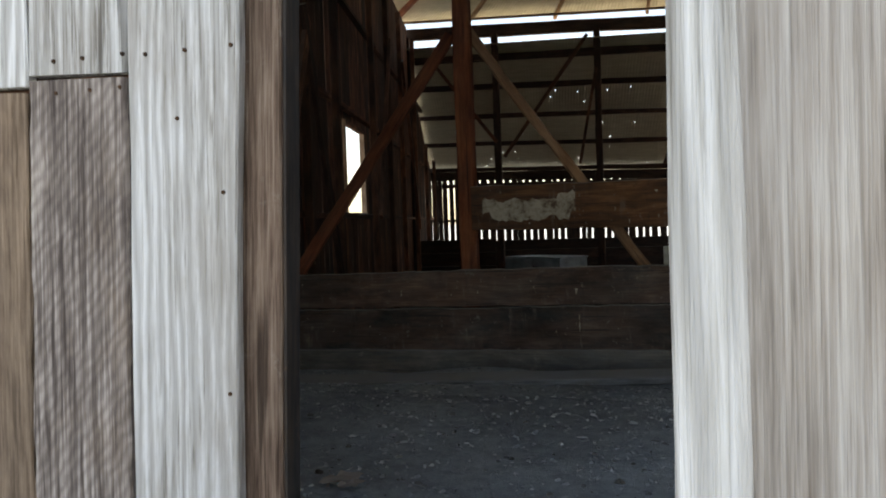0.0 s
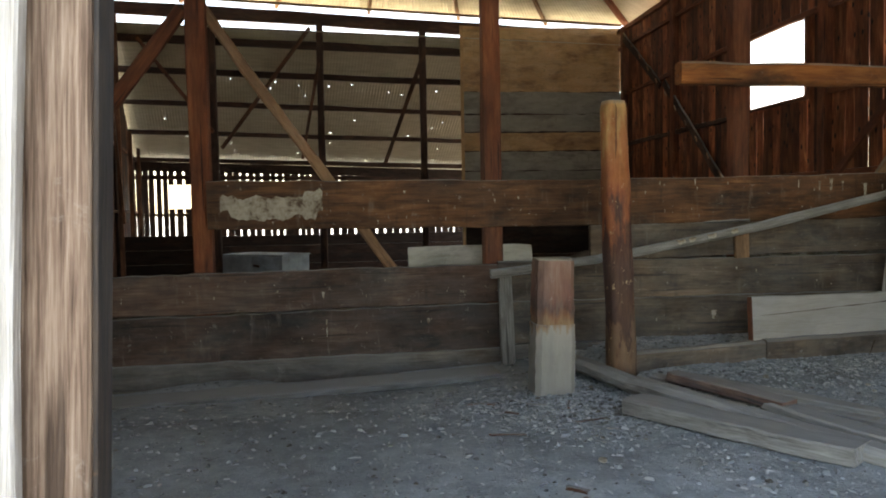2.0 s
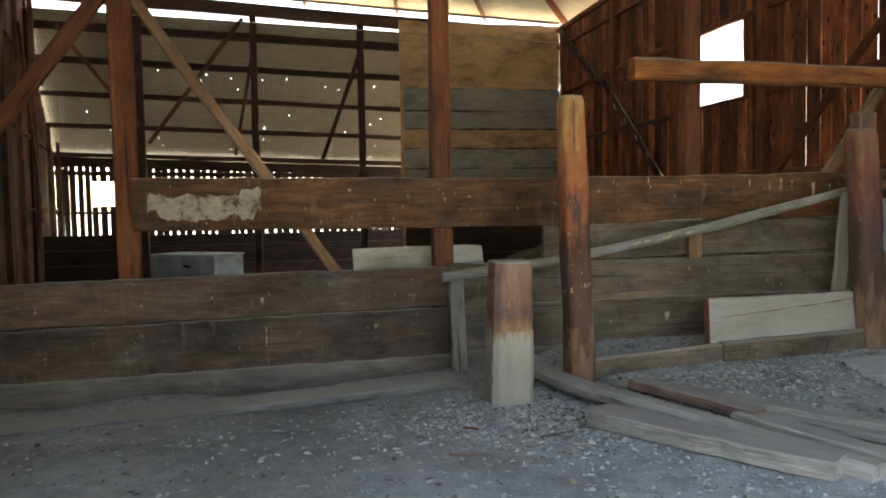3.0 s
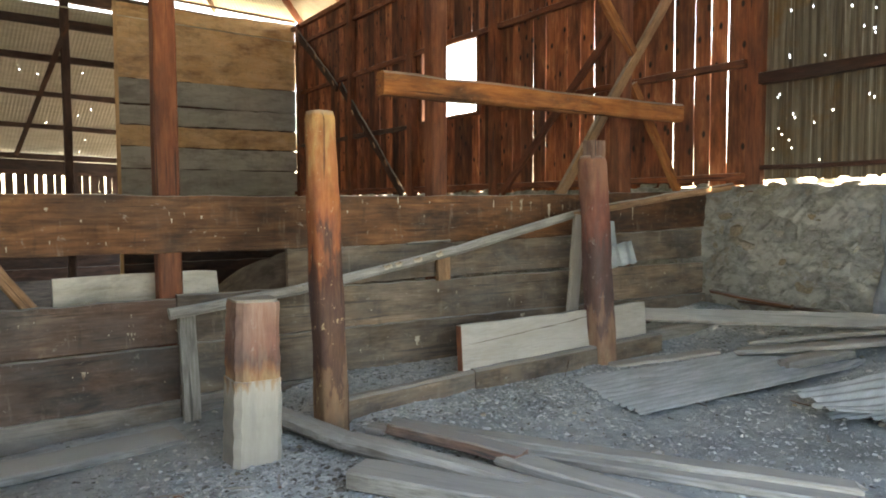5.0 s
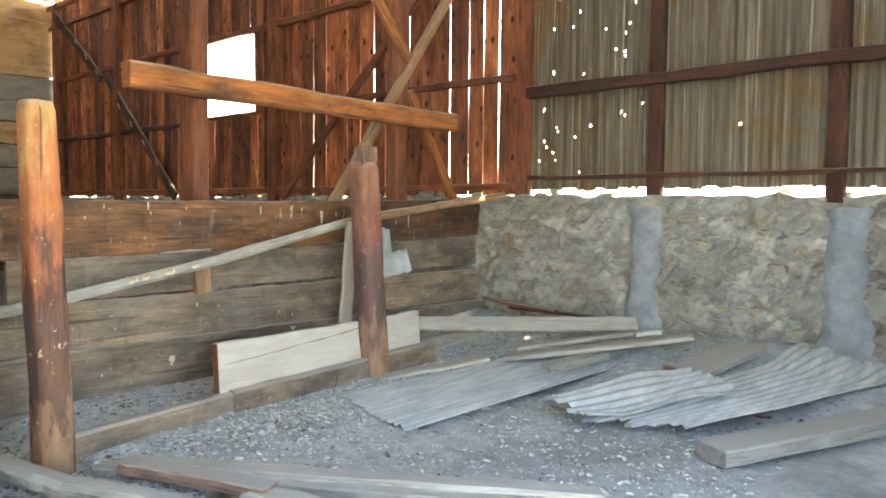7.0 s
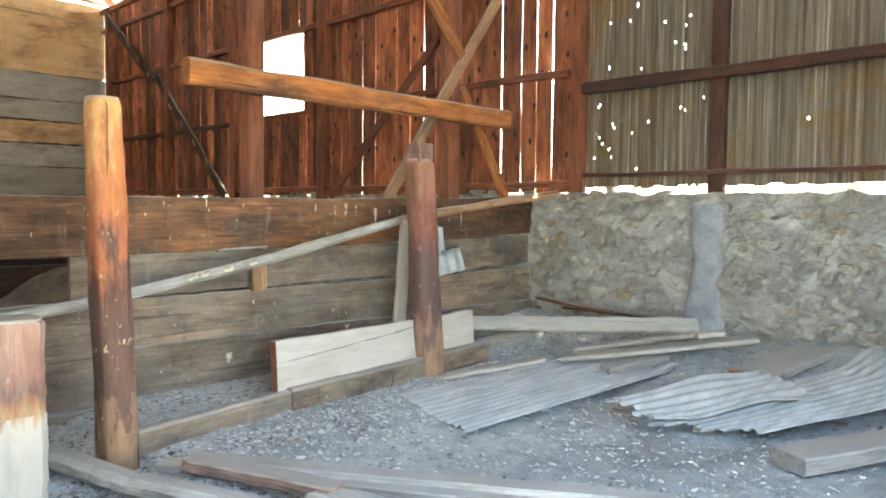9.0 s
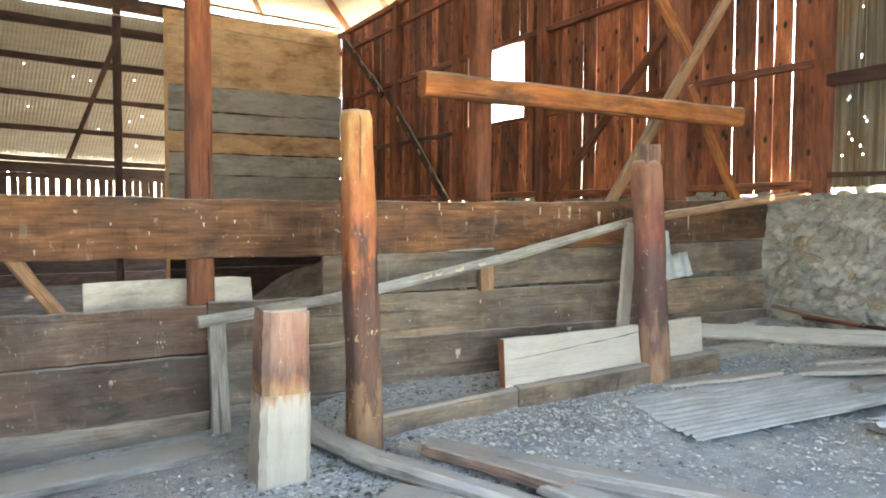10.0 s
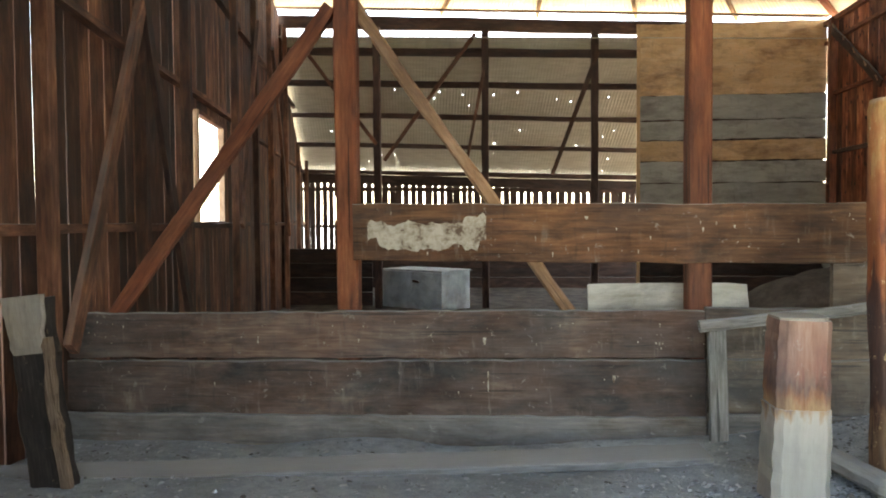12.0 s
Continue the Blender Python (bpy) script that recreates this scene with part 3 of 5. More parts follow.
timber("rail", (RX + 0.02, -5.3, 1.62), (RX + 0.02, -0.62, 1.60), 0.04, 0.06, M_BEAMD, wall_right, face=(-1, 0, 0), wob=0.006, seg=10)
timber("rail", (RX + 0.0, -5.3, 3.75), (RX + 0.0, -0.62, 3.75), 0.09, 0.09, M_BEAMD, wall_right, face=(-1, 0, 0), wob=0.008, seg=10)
for z, y0, y1 in ((2.58, -0.46, 3.35), (2.54, 5.78, 10.5), (3.68, -0.46, 10.5), (1.52, -0.46, 10.9), (4.72, -0.46, 10.9)):
    timber("rail", (RX - 0.01, y0, z), (RX - 0.01, y1, z), 0.07, 0.07, M_DARK if y0 > 3 else M_BEAM, wall_right, face=(-1, 0, 0), wob=0.008, seg=9)
timber("brace", (RX - 0.08, 0.75, 3.57), (RX - 0.08, 3.2, 1.42), 0.09, 0.05, M_BEAM, wall_right, face=(-1, 0, 0))
for (ya, za), (yb, zb) in (((10.6, 5.0), (8.55, 3.52)), ((8.35, 3.55), (5.98, 1.44))):
    timber("brace", (RX - 0.06, ya, za), (RX - 0.06, yb, zb), 0.15, 0.04, M_DARK, wall_right, face=(-1, 0, 0), wob=0.012, seg=12)
# daylight catching the braces at the board gaps, put in as small tan pieces
for k in range(11):
    q = k / 10
    yy, zz = 10.4 - 4.3 * q, 4.90 - 3.3 * q
    timber("cleat", (RX - 0.095, yy, zz + 0.10), (RX - 0.095, yy - 0.07, zz + 0.005), 0.025, 0.02, M_TAN, wall_right, face=(-1, 0, 0), seg=2, wob=0.003)

# window opening and its frame
for name, p0, p1 in (("window_frame", (RX, 3.86, 2.57), (RX, 5.40, 2.57)), ("window_frame", (RX, 3.86, 3.66), (RX, 5.40, 3.72)),
                     ("window_frame", (RX, 3.86, 2.55), (RX, 3.86, 3.68)), ("window_frame", (RX, 5.40, 2.55), (RX, 5.40, 3.74))):
    timber(name, p0, p1, 0.05, 0.06, M_BEAM, wall_right, face=(-1, 0, 0))

# ---- left wall, splayed: its plane runs through these two points ----
LA, LB = Vector((-0.88, -4.87, 0)), Vector((-4.85, 16.0, 0))
LDIR = (LB - LA).normalized()
LN = Vector((LDIR.y, -LDIR.x, 0))


def left(y, z, off=0.0):
    p = LA + LDIR * ((y - LA.y) / LDIR.y) + LN * off
    return (p.x, p.y, z)


wall_left = thing("wall_left", "barn side wall of dark weathered upright boards", "wall", kind="structure")
for z, y0, y1 in ((1.22, -4.8, 15.9), (2.66, -4.8, 15.9), (4.1, -4.8, 15.9)):
    y = y0
    while y < y1 - 0.1:
        ye = min(y1, y + 3.6)
        timber("rail", left(y, z + random.uniform(-0.02, 0.02), 0.05), left(ye, z + random.uniform(-0.02, 0.02), 0.05), 0.06, 0.09, M_LEFT, wall_left,
               face=LN, wob=0.008)
        y = ye
for y in (-0.6, 1.15, 2.6, 5.15, 6.9, 8.6, 10.9, 13.4, 15.6):
    timber("stud", left(y, -0.7, 0.14), left(y, 5.4 if y < 11 else 3.2, 0.14), 0.11, 0.09, M_LEFT, wall_left, face=LN, wob=0.01)
for y0, z0, y1, z1 in ((1.1, 3.2, -0.5, 0.5), (0.9, 3.3, 2.3, 0.3), (6.8, 4.4, 5.2, 1.2), (8.5, 4.4, 10.8, 1.0)):
    timber("brace", left(y0, z0, 0.21), left(y1, z1, 0.21), 0.14, 0.05, M_DARK if y0 == 0.9 else M_LEFT, wall_left, face=LN, wob=0.008)
for y, z0, z1, w in ((3.42, 1.22, 2.52, 0.06), (4.80, 1.22, 2.52, 0.06)):
    timber("window_frame", left(y, z0, 0.02), left(y, z1, 0.02), w, 0.08, M_TAN, wall_left, face=LN)
for z in (1.24, 2.50):
    timber("window_frame", left(3.42, z, 0.02), left(4.80, z, 0.02), 0.05, 0.08, M_LEFT, wall_left, face=LN)

# ---- posts that carry the roof ----
def roof_post(x, y, z0, z1, w=0.14, mat=M_BEAM, label="square red-stained timber roof post"):
    th = thing("roof_post", label, "post", "roof posts", at=(x, y, z0))
    timber("shaft", (0, 0, 0), (random.uniform(-0.01, 0.01), 0, z1 - z0), w, w, mat, th, face=(0, -1, 0), seg=10, wob=0.006, cham=0.012)
    return th


roof_post(0.045, 0.10, -0.1, 5.9, 0.135)
roof_post(2.24, 0.10, -0.1, 5.9, 0.14, label="square red-stained roof post with a pale scar")
roof_post(4.39, 0.32, -0.3, 6.0, 0.14)
roof_post(6.42, 0.24, -0.3, 6.0, 0.15)
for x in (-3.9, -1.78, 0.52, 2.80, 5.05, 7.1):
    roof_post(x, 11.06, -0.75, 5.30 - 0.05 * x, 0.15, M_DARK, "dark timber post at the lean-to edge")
brace_set = (((-0.05, 0.10, 2.62), (-1.55, 0.10, 0.62), 0.10, M_BEAM, "red-brown diagonal brace nailed to a roof post"),
             ((0.08, 0.22, 2.64), (1.02, 0.22, 1.34), 0.085, M_TAN, ""),
             ((6.05, 0.14, 3.16), (6.47, 0.14, 2.68), 0.10, M_ORANGE, "orange-brown diagonal brace nailed to a roof post"),
             ((6.70, 0.36, 2.45), (7.38, 0.30, 1.30), 0.09, M_ORANGE, "orange-brown diagonal brace on the roof post"),
             ((7.05, 0.14, 3.42), (5.50, 0.14, 1.26), 0.09, M_TAN, "pale tan diagonal brace crossing a roof post"),
             ((0.32, 11.0, 5.17), (-1.62, 11.0, 2.55), 0.08, M_LEFT, "brown brace under the lean-to roof"),
             ((2.85, 10.95, 4.7), (1.92, 10.95, 2.2), 0.09, M_LEFT, "brown brace under the lean-to roof"),
             ((0.50, 10.95, 4.4), (0.1, 10.95, 2.3), 0.07, M_LEFT, "brown brace under the lean-to roof"),
             ((-3.3, 10.95, 4.9), (-1.78, 10.95, 2.9), 0.08, M_LEFT, "brown brace under the lean-to roof"))
for p0, p1, w, mat, lab in brace_set:
    if lab:
        timber("brace", p0, p1, w, 0.05, mat, label=lab, category="brace", group="braces", wob=0.006)
timber("brace", (0.06, 0.21, 2.68), (1.49, 0.21, 0.62), 0.085, 0.06, M_TAN, label="tan round-edged diagonal brace beside a roof post", category="brace",
       group="braces", wob=0.008, cham=0.015, seg=9)
timber("hanging_beam", (3.72, -0.01, 2.16), (6.93, -0.01, 2.13), 0.165, 0.13, M_ORANGE, label="heavy orange-brown timber beam nailed across two roof posts",
       category="beam", wob=0.008, cham=0.02, seg=12)

# ---- divider of wide planks ----
divider = thing("divider", "long stall divider of wide dusty planks", "partition")


def div_board(x0, x1, zt0, zt1, w, mat, y=0.0, t=0.045, **kw):
    return timber("plank", (x0, y, zt0 - w / 2), (x1, y, zt1 - w / 2), w, t, mat, divider, face=(0, -1, 0), seg=40, wob=0.006, cham=0.006, **kw)


div_board(0.105, 7.36, 1.36, 1.405, 0.36, M_TOP, y=-0.005, bow=-0.040)
div_board(-2.05, 2.255, 0.66, 0.70, 0.295, M_DIV)
div_board(2.26, 7.32, 0.71, 0.70, 0.31, M_DIVR)
div_board(-2.0, 2.255, 0.355, 0.40, 0.35, M_DIV, y=-0.034)
div_board(2.26, 7.32, 0.415, 0.385, 0.33, M_DIVR, y=-0.034)
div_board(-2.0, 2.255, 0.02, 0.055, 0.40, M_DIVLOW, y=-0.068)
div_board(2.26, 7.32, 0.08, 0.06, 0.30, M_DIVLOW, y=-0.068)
div_board(3.0, 7.32, 0.985, 1.02, 0.275, M_DIVR, y=0.02)

# ---- far wall and lean-to ----
def far_lean(x):
    return -0.035 * x


wall_far = thing("wall_far", "far barn wall of dark upright slats with daylight between", "wall", kind="structure")
lean_roof = corrugated("ceiling_lean_to", (-5.2, 16.25, 2.47 + 0.19), (7.9, 16.25, 2.47 - 0.28), (-4.2, 10.95, 5.10 + 0.14), (7.9, 10.95, 5.10 - 0.26), M_TIN_ROOF,
                       amp=0.004, per=6, rows=210, holes=[(7.12, 2.95, 0.11)] + [(random.Random(k).uniform(1.2, 9.0), random.Random(k + 99).uniform(0.2, 4.2), 0.035)
                                                                      for k in range(34)], seed=3)
tagged(lean_roof, "cream corrugated tin lean-to roof seen from below, with nail holes", "roof", kind="structure")
lean_frame = thing("lean_to_frame", "dark purlins under the lean-to roof", "beam", kind="structure")
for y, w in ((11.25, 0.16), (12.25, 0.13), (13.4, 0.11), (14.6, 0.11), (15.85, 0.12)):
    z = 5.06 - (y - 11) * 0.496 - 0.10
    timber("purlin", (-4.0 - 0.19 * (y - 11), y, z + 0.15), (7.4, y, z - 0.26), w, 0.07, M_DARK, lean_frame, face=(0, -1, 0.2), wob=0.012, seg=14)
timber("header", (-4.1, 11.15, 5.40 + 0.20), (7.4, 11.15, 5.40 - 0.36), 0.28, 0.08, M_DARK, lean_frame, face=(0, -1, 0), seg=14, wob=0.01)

# ---- main roof ----
E0, E1, E2, E3 = (-1.5, -5.5, 5.95), (7.75, -5.5, 5.35), (7.75, 11.3, 5.38), (-4.5, 11.3, 5.97)
R0, R1 = (2.9, -0.5, 8.6), (2.2, 6.2, 8.6)
for k, (a, b, c, d) in enumerate(((E3, E2, R1, R1), (E2, E1, R1, R0), (E1, E0, R0, R0), (E0, E3, R0, R1))):
    tagged(corrugated("ceiling_main", b, a, d, c, M_TIN_ROOF, per=4, rows=2), "pale corrugated tin roof underside", "roof", kind="structure")
roof_frame = thing("roof_frame", "timber rafters under the main roof", "beam", kind="structure")
for p, q in ((E2, R1), (E3, R1), (E1, R0), (E0, R0)):
    timber("rafter", Vector(p) - Vector((0, 0, 0.12)), Vector(q) - Vector((0, 0, 0.12)), 0.10, 0.12, M_BEAM, roof_frame, face=(0, 0, -1))
for k in range(1, 6):
    x = E3[0] + (E2[0] - E3[0]) * k / 6
    top = Vector((x, 11.3, 5.97 - (x + 4.5) * 0.048))
    timber("rafter", top - Vector((0, 0, 0.10)), Vector(R1).lerp(top, 0.35) - Vector((0, 0, 0.12)), 0.07, 0.09, M_TAN, roof_frame, face=(0, 0, -1))
for k in range(1, 8):
    y = 11.3 - 16.8 * k / 8
    timber("rafter", (7.75, y, 5.25), (4.6, min(max(y, -1), 6.6), 7.1), 0.07, 0.09, M_TAN, roof_frame, face=(0, 0, -1))
timber("ridge_board", (2.95, -1.0, 8.64), (2.18, 6.7, 8.64), 0.7, 0.03, M_TAN, roof_frame, face=(0, 0, 1), seg=2)
timber("plate", (RX, -5.3, 5.12), (RX, 11.0, 5.12), 0.09, 0.10, M_BEAM, roof_frame, face=(-1, 0, 0), seg=14)
timber("plate", (-4.0, 11.0, 5.86), (7.4, 11.0, 5.30), 0.05, 0.06, M_TAN, roof_frame, face=(0, -1, 0), seg=14)

# ---- far patchwork panel ----
panel = thing("patch_panel", "tall panel of wide stained tan and grey boards against the corner", "panel", at=(3.67, 10.98, 1.0))
for z0, z1, mat, lab in ((2.78, 4.24, M_PANEL_TAN, "water-stained tan sheet"), (2.28, 2.78, M_PANEL_GREY, ""), (1.88, 2.27, M_PANEL_GREY, ""),
                         (1.45, 1.87, M_PANEL_TAN, "pale tan board"), (1.0, 1.44, M_PANEL_GREY, ""), (0.45, 0.99, M_PANEL_GREY, ""),
                         (-0.2, 0.44, M_DARK, "dark board"), (-0.9, -0.21, M_DARK, "dark board"), (-1.6, -0.91, M_DARK, "dark board")):
    oy = 0.012 if int(z0 * 10) % 2 else 0.0
    timber("board", (0.0, oy, (z0 + z1) / 2), (3.70, oy, (z0 + z1) / 2), z1 - z0 - 0.012, 0.04, mat, panel, face=(0, -1, 0), label=lab, seg=24, wob=0.012, cham=0.008)
# one sheet added at the back to stop daylight coming through the joints
timber("backing", (0.02, 0.06, 1.3), (3.68, 0.06, 1.3), 5.7, 0.02, M_DARK, panel, face=(0, -1, 0), seg=2, label="added dark sheet behind the panel joints")
timber("edge_strip", (0.0, -0.03, -1.5), (0.0, -0.03, 4.24), 0.07, 0.03, M_PANEL_TAN, panel, face=(0, -1, 0), seg=8)

# ---- things beside and before the divider ----
def rough_post(name, base, top, w, label, mat=M_POST, seed=5, lump=0.012, group="", taper=(1.06, 0.94), cap=None):
    """A worn upright with rounded corners and a domed top."""
    b0, t0 = Vector(base), Vector(top)
    v, f, n, m = [], [], 32, 40
    for i in range(m + 1):
        s = i / m
        c = b0.lerp(t0, s)
        k = taper[0] + (taper[1] - taper[0]) * s
        k *= 1 - 0.18 * max(0, (s - 0.965) / 0.035) ** 2
        for j in range(n):
            an = 2 * math.pi * j / n + math.pi / 4
            sq = 1 / max(abs(math.cos(an)), abs(math.sin(an)))
            rr = w / 2 * (0.66 * min(sq, 1.30) + 0.36) * k - 0.006 * max(0.0, noise.noise(Vector((math.cos(an) * 6 + seed, math.sin(an) * 6, s * 2.6 + 3))) - 0.22)
            rr += lump * noise.noise(Vector((math.cos(an) * 1.5 + seed, math.sin(an) * 1.5, s * 5))) + lump * 0.4 * noise.noise(
                Vector((math.cos(an) * 4 + seed, math.sin(an) * 4, s * 16)))
            v.append((c.x - b0.x + rr * math.cos(an), c.y - b0.y + rr * math.sin(an), c.z - b0.z + (0.012 * noise.noise(Vector((j, seed, 1))) if i == m else 0)))
    for i in range(m):
        for j in range(n):
            f.append((i * n + j, i * n + (j + 1) % n, (i + 1) * n + (j + 1) % n, (i + 1) * n + j))
    v.append((t0.x - b0.x, t0.y - b0.y, t0.z - b0.z + 0.012))
    f += [(m * n + j, m * n + (j + 1) % n, len(v) - 1) for j in range(n)]
    f.append(tuple(reversed(range(n))))
    th = thing(name, label, "post", group, at=base)
    # grain along the shaft's own x
    rot = Matrix.Rotation(radians(90), 4, "Y")
    me = bpy.data.meshes.new("shaft")
    inv = rot.inverted()
    me.from_pydata([tuple(inv @ Vector(p)) for p in v], [], f)
    me.materials.append(mat)
    me.polygons.foreach_set("use_smooth", [True] * len(me.polygons))
    me.update()
    ob = new("shaft", me)
    ob.parent = th
    ob.matrix_basis = rot
    if cap:
        me.materials.append(cap)
        for p in me.polygons[-n - 1:-1]:
            p.material_index = 1
    return th


rough_post("tall_post", (2.895, -0.96, -0.08), (2.845, -0.94, 1.80), 0.165, "tall worn orange-brown timber post with rounded top", group="stall posts", seed=3)
pb = rough_post("tall_post", (5.26, -0.72, -0.08), (5.15, -0.70, 1.64), 0.185, "dark reddish timber post with a notched top", group="stall posts", seed=9,
                mat=wood("charred_post", (0.07, 0.02, 0.015), (0.17, 0.055, 0.035), (0.32, 0.13, 0.07), dust=0.12, stain_amount=0.6, spots=0.5, lo=0.4, hi=0.6,
                     bands=(-0.58, [(0.0, (0.36, 0.25, 0.16)), (0.24, (0.26, 0.13, 0.08)), (0.34, (0.06, 0.03, 0.03)), (0.6, (0.08, 0.025, 0.025)), (0.75, (0.22, 0.05, 0.03)), (0.95, (0.34, 0.13, 0.07))])))
timber("tenon", (-0.11, 0.0, 1.68), (-0.11, 0.0, 1.83), 0.135, 0.11, M_RUST, pb, seg=2)

stub = thing("stub_post", "short squared timber stub, orange above and pale chalky below", "post", at=(2.37, -1.15, -0.06))
timber("lower_shaft", (-0.01, 0, 0.0), (0.0, 0, 0.47), 0.24, 0.235, wood("chalky_timber", (0.24, 0.215, 0.175), (0.37, 0.34, 0.29), (0.48, 0.455, 0.40), dust=0.2, stain_amount=0.25, vary=0.05, fine=45.0,
       bands=(2.0, [(0.0, (0.37, 0.35, 0.305)), (0.6, (0.40, 0.38, 0.325)), (0.84, (0.50, 0.45, 0.38)), (0.93, (0.42, 0.22, 0.08)), (1.0, (0.20, 0.09, 0.05))])),
       stub, seg=10, wob=0.006, cham=0.03, taper=(1.06, 0.985), label="pale chalky lower part")
timber("upper_shaft", (0.0, 0, 0.47), (0.01, 0, 0.86), 0.230, 0.228, M_STUB, stub, seg=12, wob=0.004, cham=0.03, taper=(1.02, 0.95), label="orange-stained upper part")
timber("cap", (0.01, 0, 0.855), (0.01, 0, 0.872), 0.205, 0.20, M_ENDGRAIN, stub, seg=2, wob=0.01, cham=0.03, label="dusty sawn top")

lean = thing("stub_post", "leaning blackened post stub with a pale sawn face", "post", at=(-1.1, -1.2, -0.1))
timber("shaft", (-0.02, 0, -0.1), (-0.145, 0, 0.98), 0.21, 0.12, M_CHAR, lean, seg=12, wob=0.010, cham=0.025)
timber("sawn_face", (-0.110, -0.062, 0.72), (-0.140, -0.060, 1.0), 0.225, 0.03, M_ENDGRAIN, lean, seg=8, wob=0.008, cham=0.012, taper=(0.72, 1.02), label="pale sawn face")
timber("bark_strip", (0.075, -0.055, -0.05), (-0.030, -0.055, 0.80), 0.045, 0.04, M_TANGREY, lean, seg=12, wob=0.010, label="pale split edge")

# ---- front wall and door ----
wall_front = thing("wall_front", "outer barn wall of silvered upright boards", "wall", kind="structure")
FY = -4.80

# ---- more: loose things ----
rail = thing("loose_rail", "long pale pole rail slanting up across the divider", "rail")
rp = [(2.13, -0.40, 0.655), (2.95, -0.36, 0.74), (4.15, -0.33, 0.94), (5.3, -0.32, 1.19), (6.4, -0.30, 1.33), (7.45, -0.30, 1.45)]
for a, b in zip(rp, rp[1:]):
    timber("pole", a, b, 0.064, 0.05, M_GREY if a[0] < 5 else M_TAN, rail, face=(0, -1, 0.3), seg=4, wob=0.004, cham=0.014)
timber("prop", (2.265, -0.24, 0.655), (2.295, -0.20, -0.10), 0.10, 0.05, M_GREY, label="short upright board propping the slanting rail", category="board")
for q, (seg_, w_) in enumerate(((0.50, 0.05), (0.58, 0.035), (0.70, 0.05), (0.86, 0.03))):
    a, b = Vector(rp[1]).lerp(Vector(rp[2]), seg_), Vector(rp[1]).lerp(Vector(rp[2]), seg_ + w_)
    off = Vector((0, -0.027, 0.008))
    timber("dropping", a + off, b + off, 0.03, 0.004, M_PAINT, rail, face=(0, -1, 0.3), seg=4, wob=0.006, ragged=0.01, label="whitish dropping on the pole")
timber("prop", (4.22, -0.06, 0.93), (4.23, -0.05, 0.70), 0.11, 0.04, M_TAN, label="small tan block nailed behind the rail", category="board")
timber("slat", (5.37, -0.33, 1.19), (5.235, -0.37, 0.12), 0.115, 0.03, M_CREAM, label="pale leaning slat beside the dark post", category="board")
wb = timber("white_board", (3.88, -0.80, 0.315), (5.86, -0.58, 0.30), 0.33, 0.045, M_CREAM, face=(0.1, -1, 0.08), label="wide cream-painted board on edge with a long crack",
            category="board", seg=14, wob=0.006)
timber("crack", (0.01, 0.03, 0.0235), (1.38, 0.115, 0.0235), 0.003, 0.002, M_DARK, wb, face=(0, 0, 1), seg=10, wob=0.004, label="thin dark crack along the board")
timber("loose_stick", (3.92, -0.035, 0.985), (4.30, -0.035, 1.0), 0.02, 0.02, M_GREY, label="thin pale stick resting on a divider plank", category="board", seg=5)
timber("sill_timber", (2.95, -0.93, 0.075), (3.95, -0.83, 0.095), 0.17, 0.08, M_DIVR, face=(0, -1, 0), label="half-buried sill timber, dusty brown", category="timber", group="sill timbers", seg=10, cham=0.015)
timber("sill_timber", (3.95, -0.84, 0.10), (5.95, -0.66, 0.125), 0.18, 0.08, M_DIVR, face=(0, -1, 0), label="half-buried sill timber, dusty brown", category="timber", group="sill timbers", seg=12, cham=0.015)
timber("sill_timber", (5.6, -0.48, 0.13), (7.25, -0.52, 0.16), 0.14, 0.10, M_GREY, face=(0, -1, 0), label="greyed sill timber under dust", category="timber", group="sill timbers", seg=10, cham=0.015)
timber("ledge_board", (-1.6, -1.09, -0.052), (2.15, -0.475, -0.042), 0.20, 0.05, M_DUSTY, face=(0, -0.12, 1), label="long dusty board half sunk in the floor", category="board", seg=20, cham=0.008, wob=0.008)


def loose(name, p0, p1, w, t, mat, label, face=(0, 0, 1), **kw):
    kw.setdefault("seg", 10)
    kw.setdefault("wob", 0.008)
    kw.setdefault("cham", 0.008)
    return timber(name, p0, p1, w, t, mat, face=face, label=label, category="timber" if t > 0.05 else "board", group="loose timbers", **kw)


loose("loose_pole", (2.62, -0.74, 0.075), (2.80, -1.45, 0.06), 0.12, 0.09, M_GREY, "grey weathered round-edged pole on the dust", cham=0.03)
loose("loose_pole", (2.79, -1.42, 0.07), (3.36, -2.85, 0.05), 0.13, 0.09, M_GREY, "long grey weathered pole on the dust", cham=0.03)
loose("loose_plank", (2.62, -1.84, 0.07), (3.26, -2.77, 0.06), 0.20, 0.08, M_GREY, "thick short grey plank with a sawn end")
loose("loose_plank", (3.03, -1.42, 0.11), (3.32, -2.15, 0.10), 0.11, 0.06, M_RUST, "reddish-brown broken plank lying on dust", ragged=0.03)
loose("loose_plank", (3.28, -2.08, 0.09), (3.60, -3.05, 0.06), 0.13, 0.05, M_GREY, "grey split plank lying on dust", ragged=0.03)
loose("loose_plank", (3.10, -1.30, 0.08), (4.35, -3.18, 0.06), 0.12, 0.045, M_GREY, "long silver-grey plank lying on the dust", ragged=0.03)
loose("loose_plank", (3.02, -1.22, 0.05), (4.3, -3.33, 0.04), 0.12, 0.04, M_GREY, "long silver-grey plank lying on the dust", ragged=0.03)
loose("loose_plank", (6.20, -1.22, 0.12), (7.06, -2.40, 0.33), 0.17, 0.035, M_GREY, "wide pale weathered plank lying over the tin", ragged=0.02)
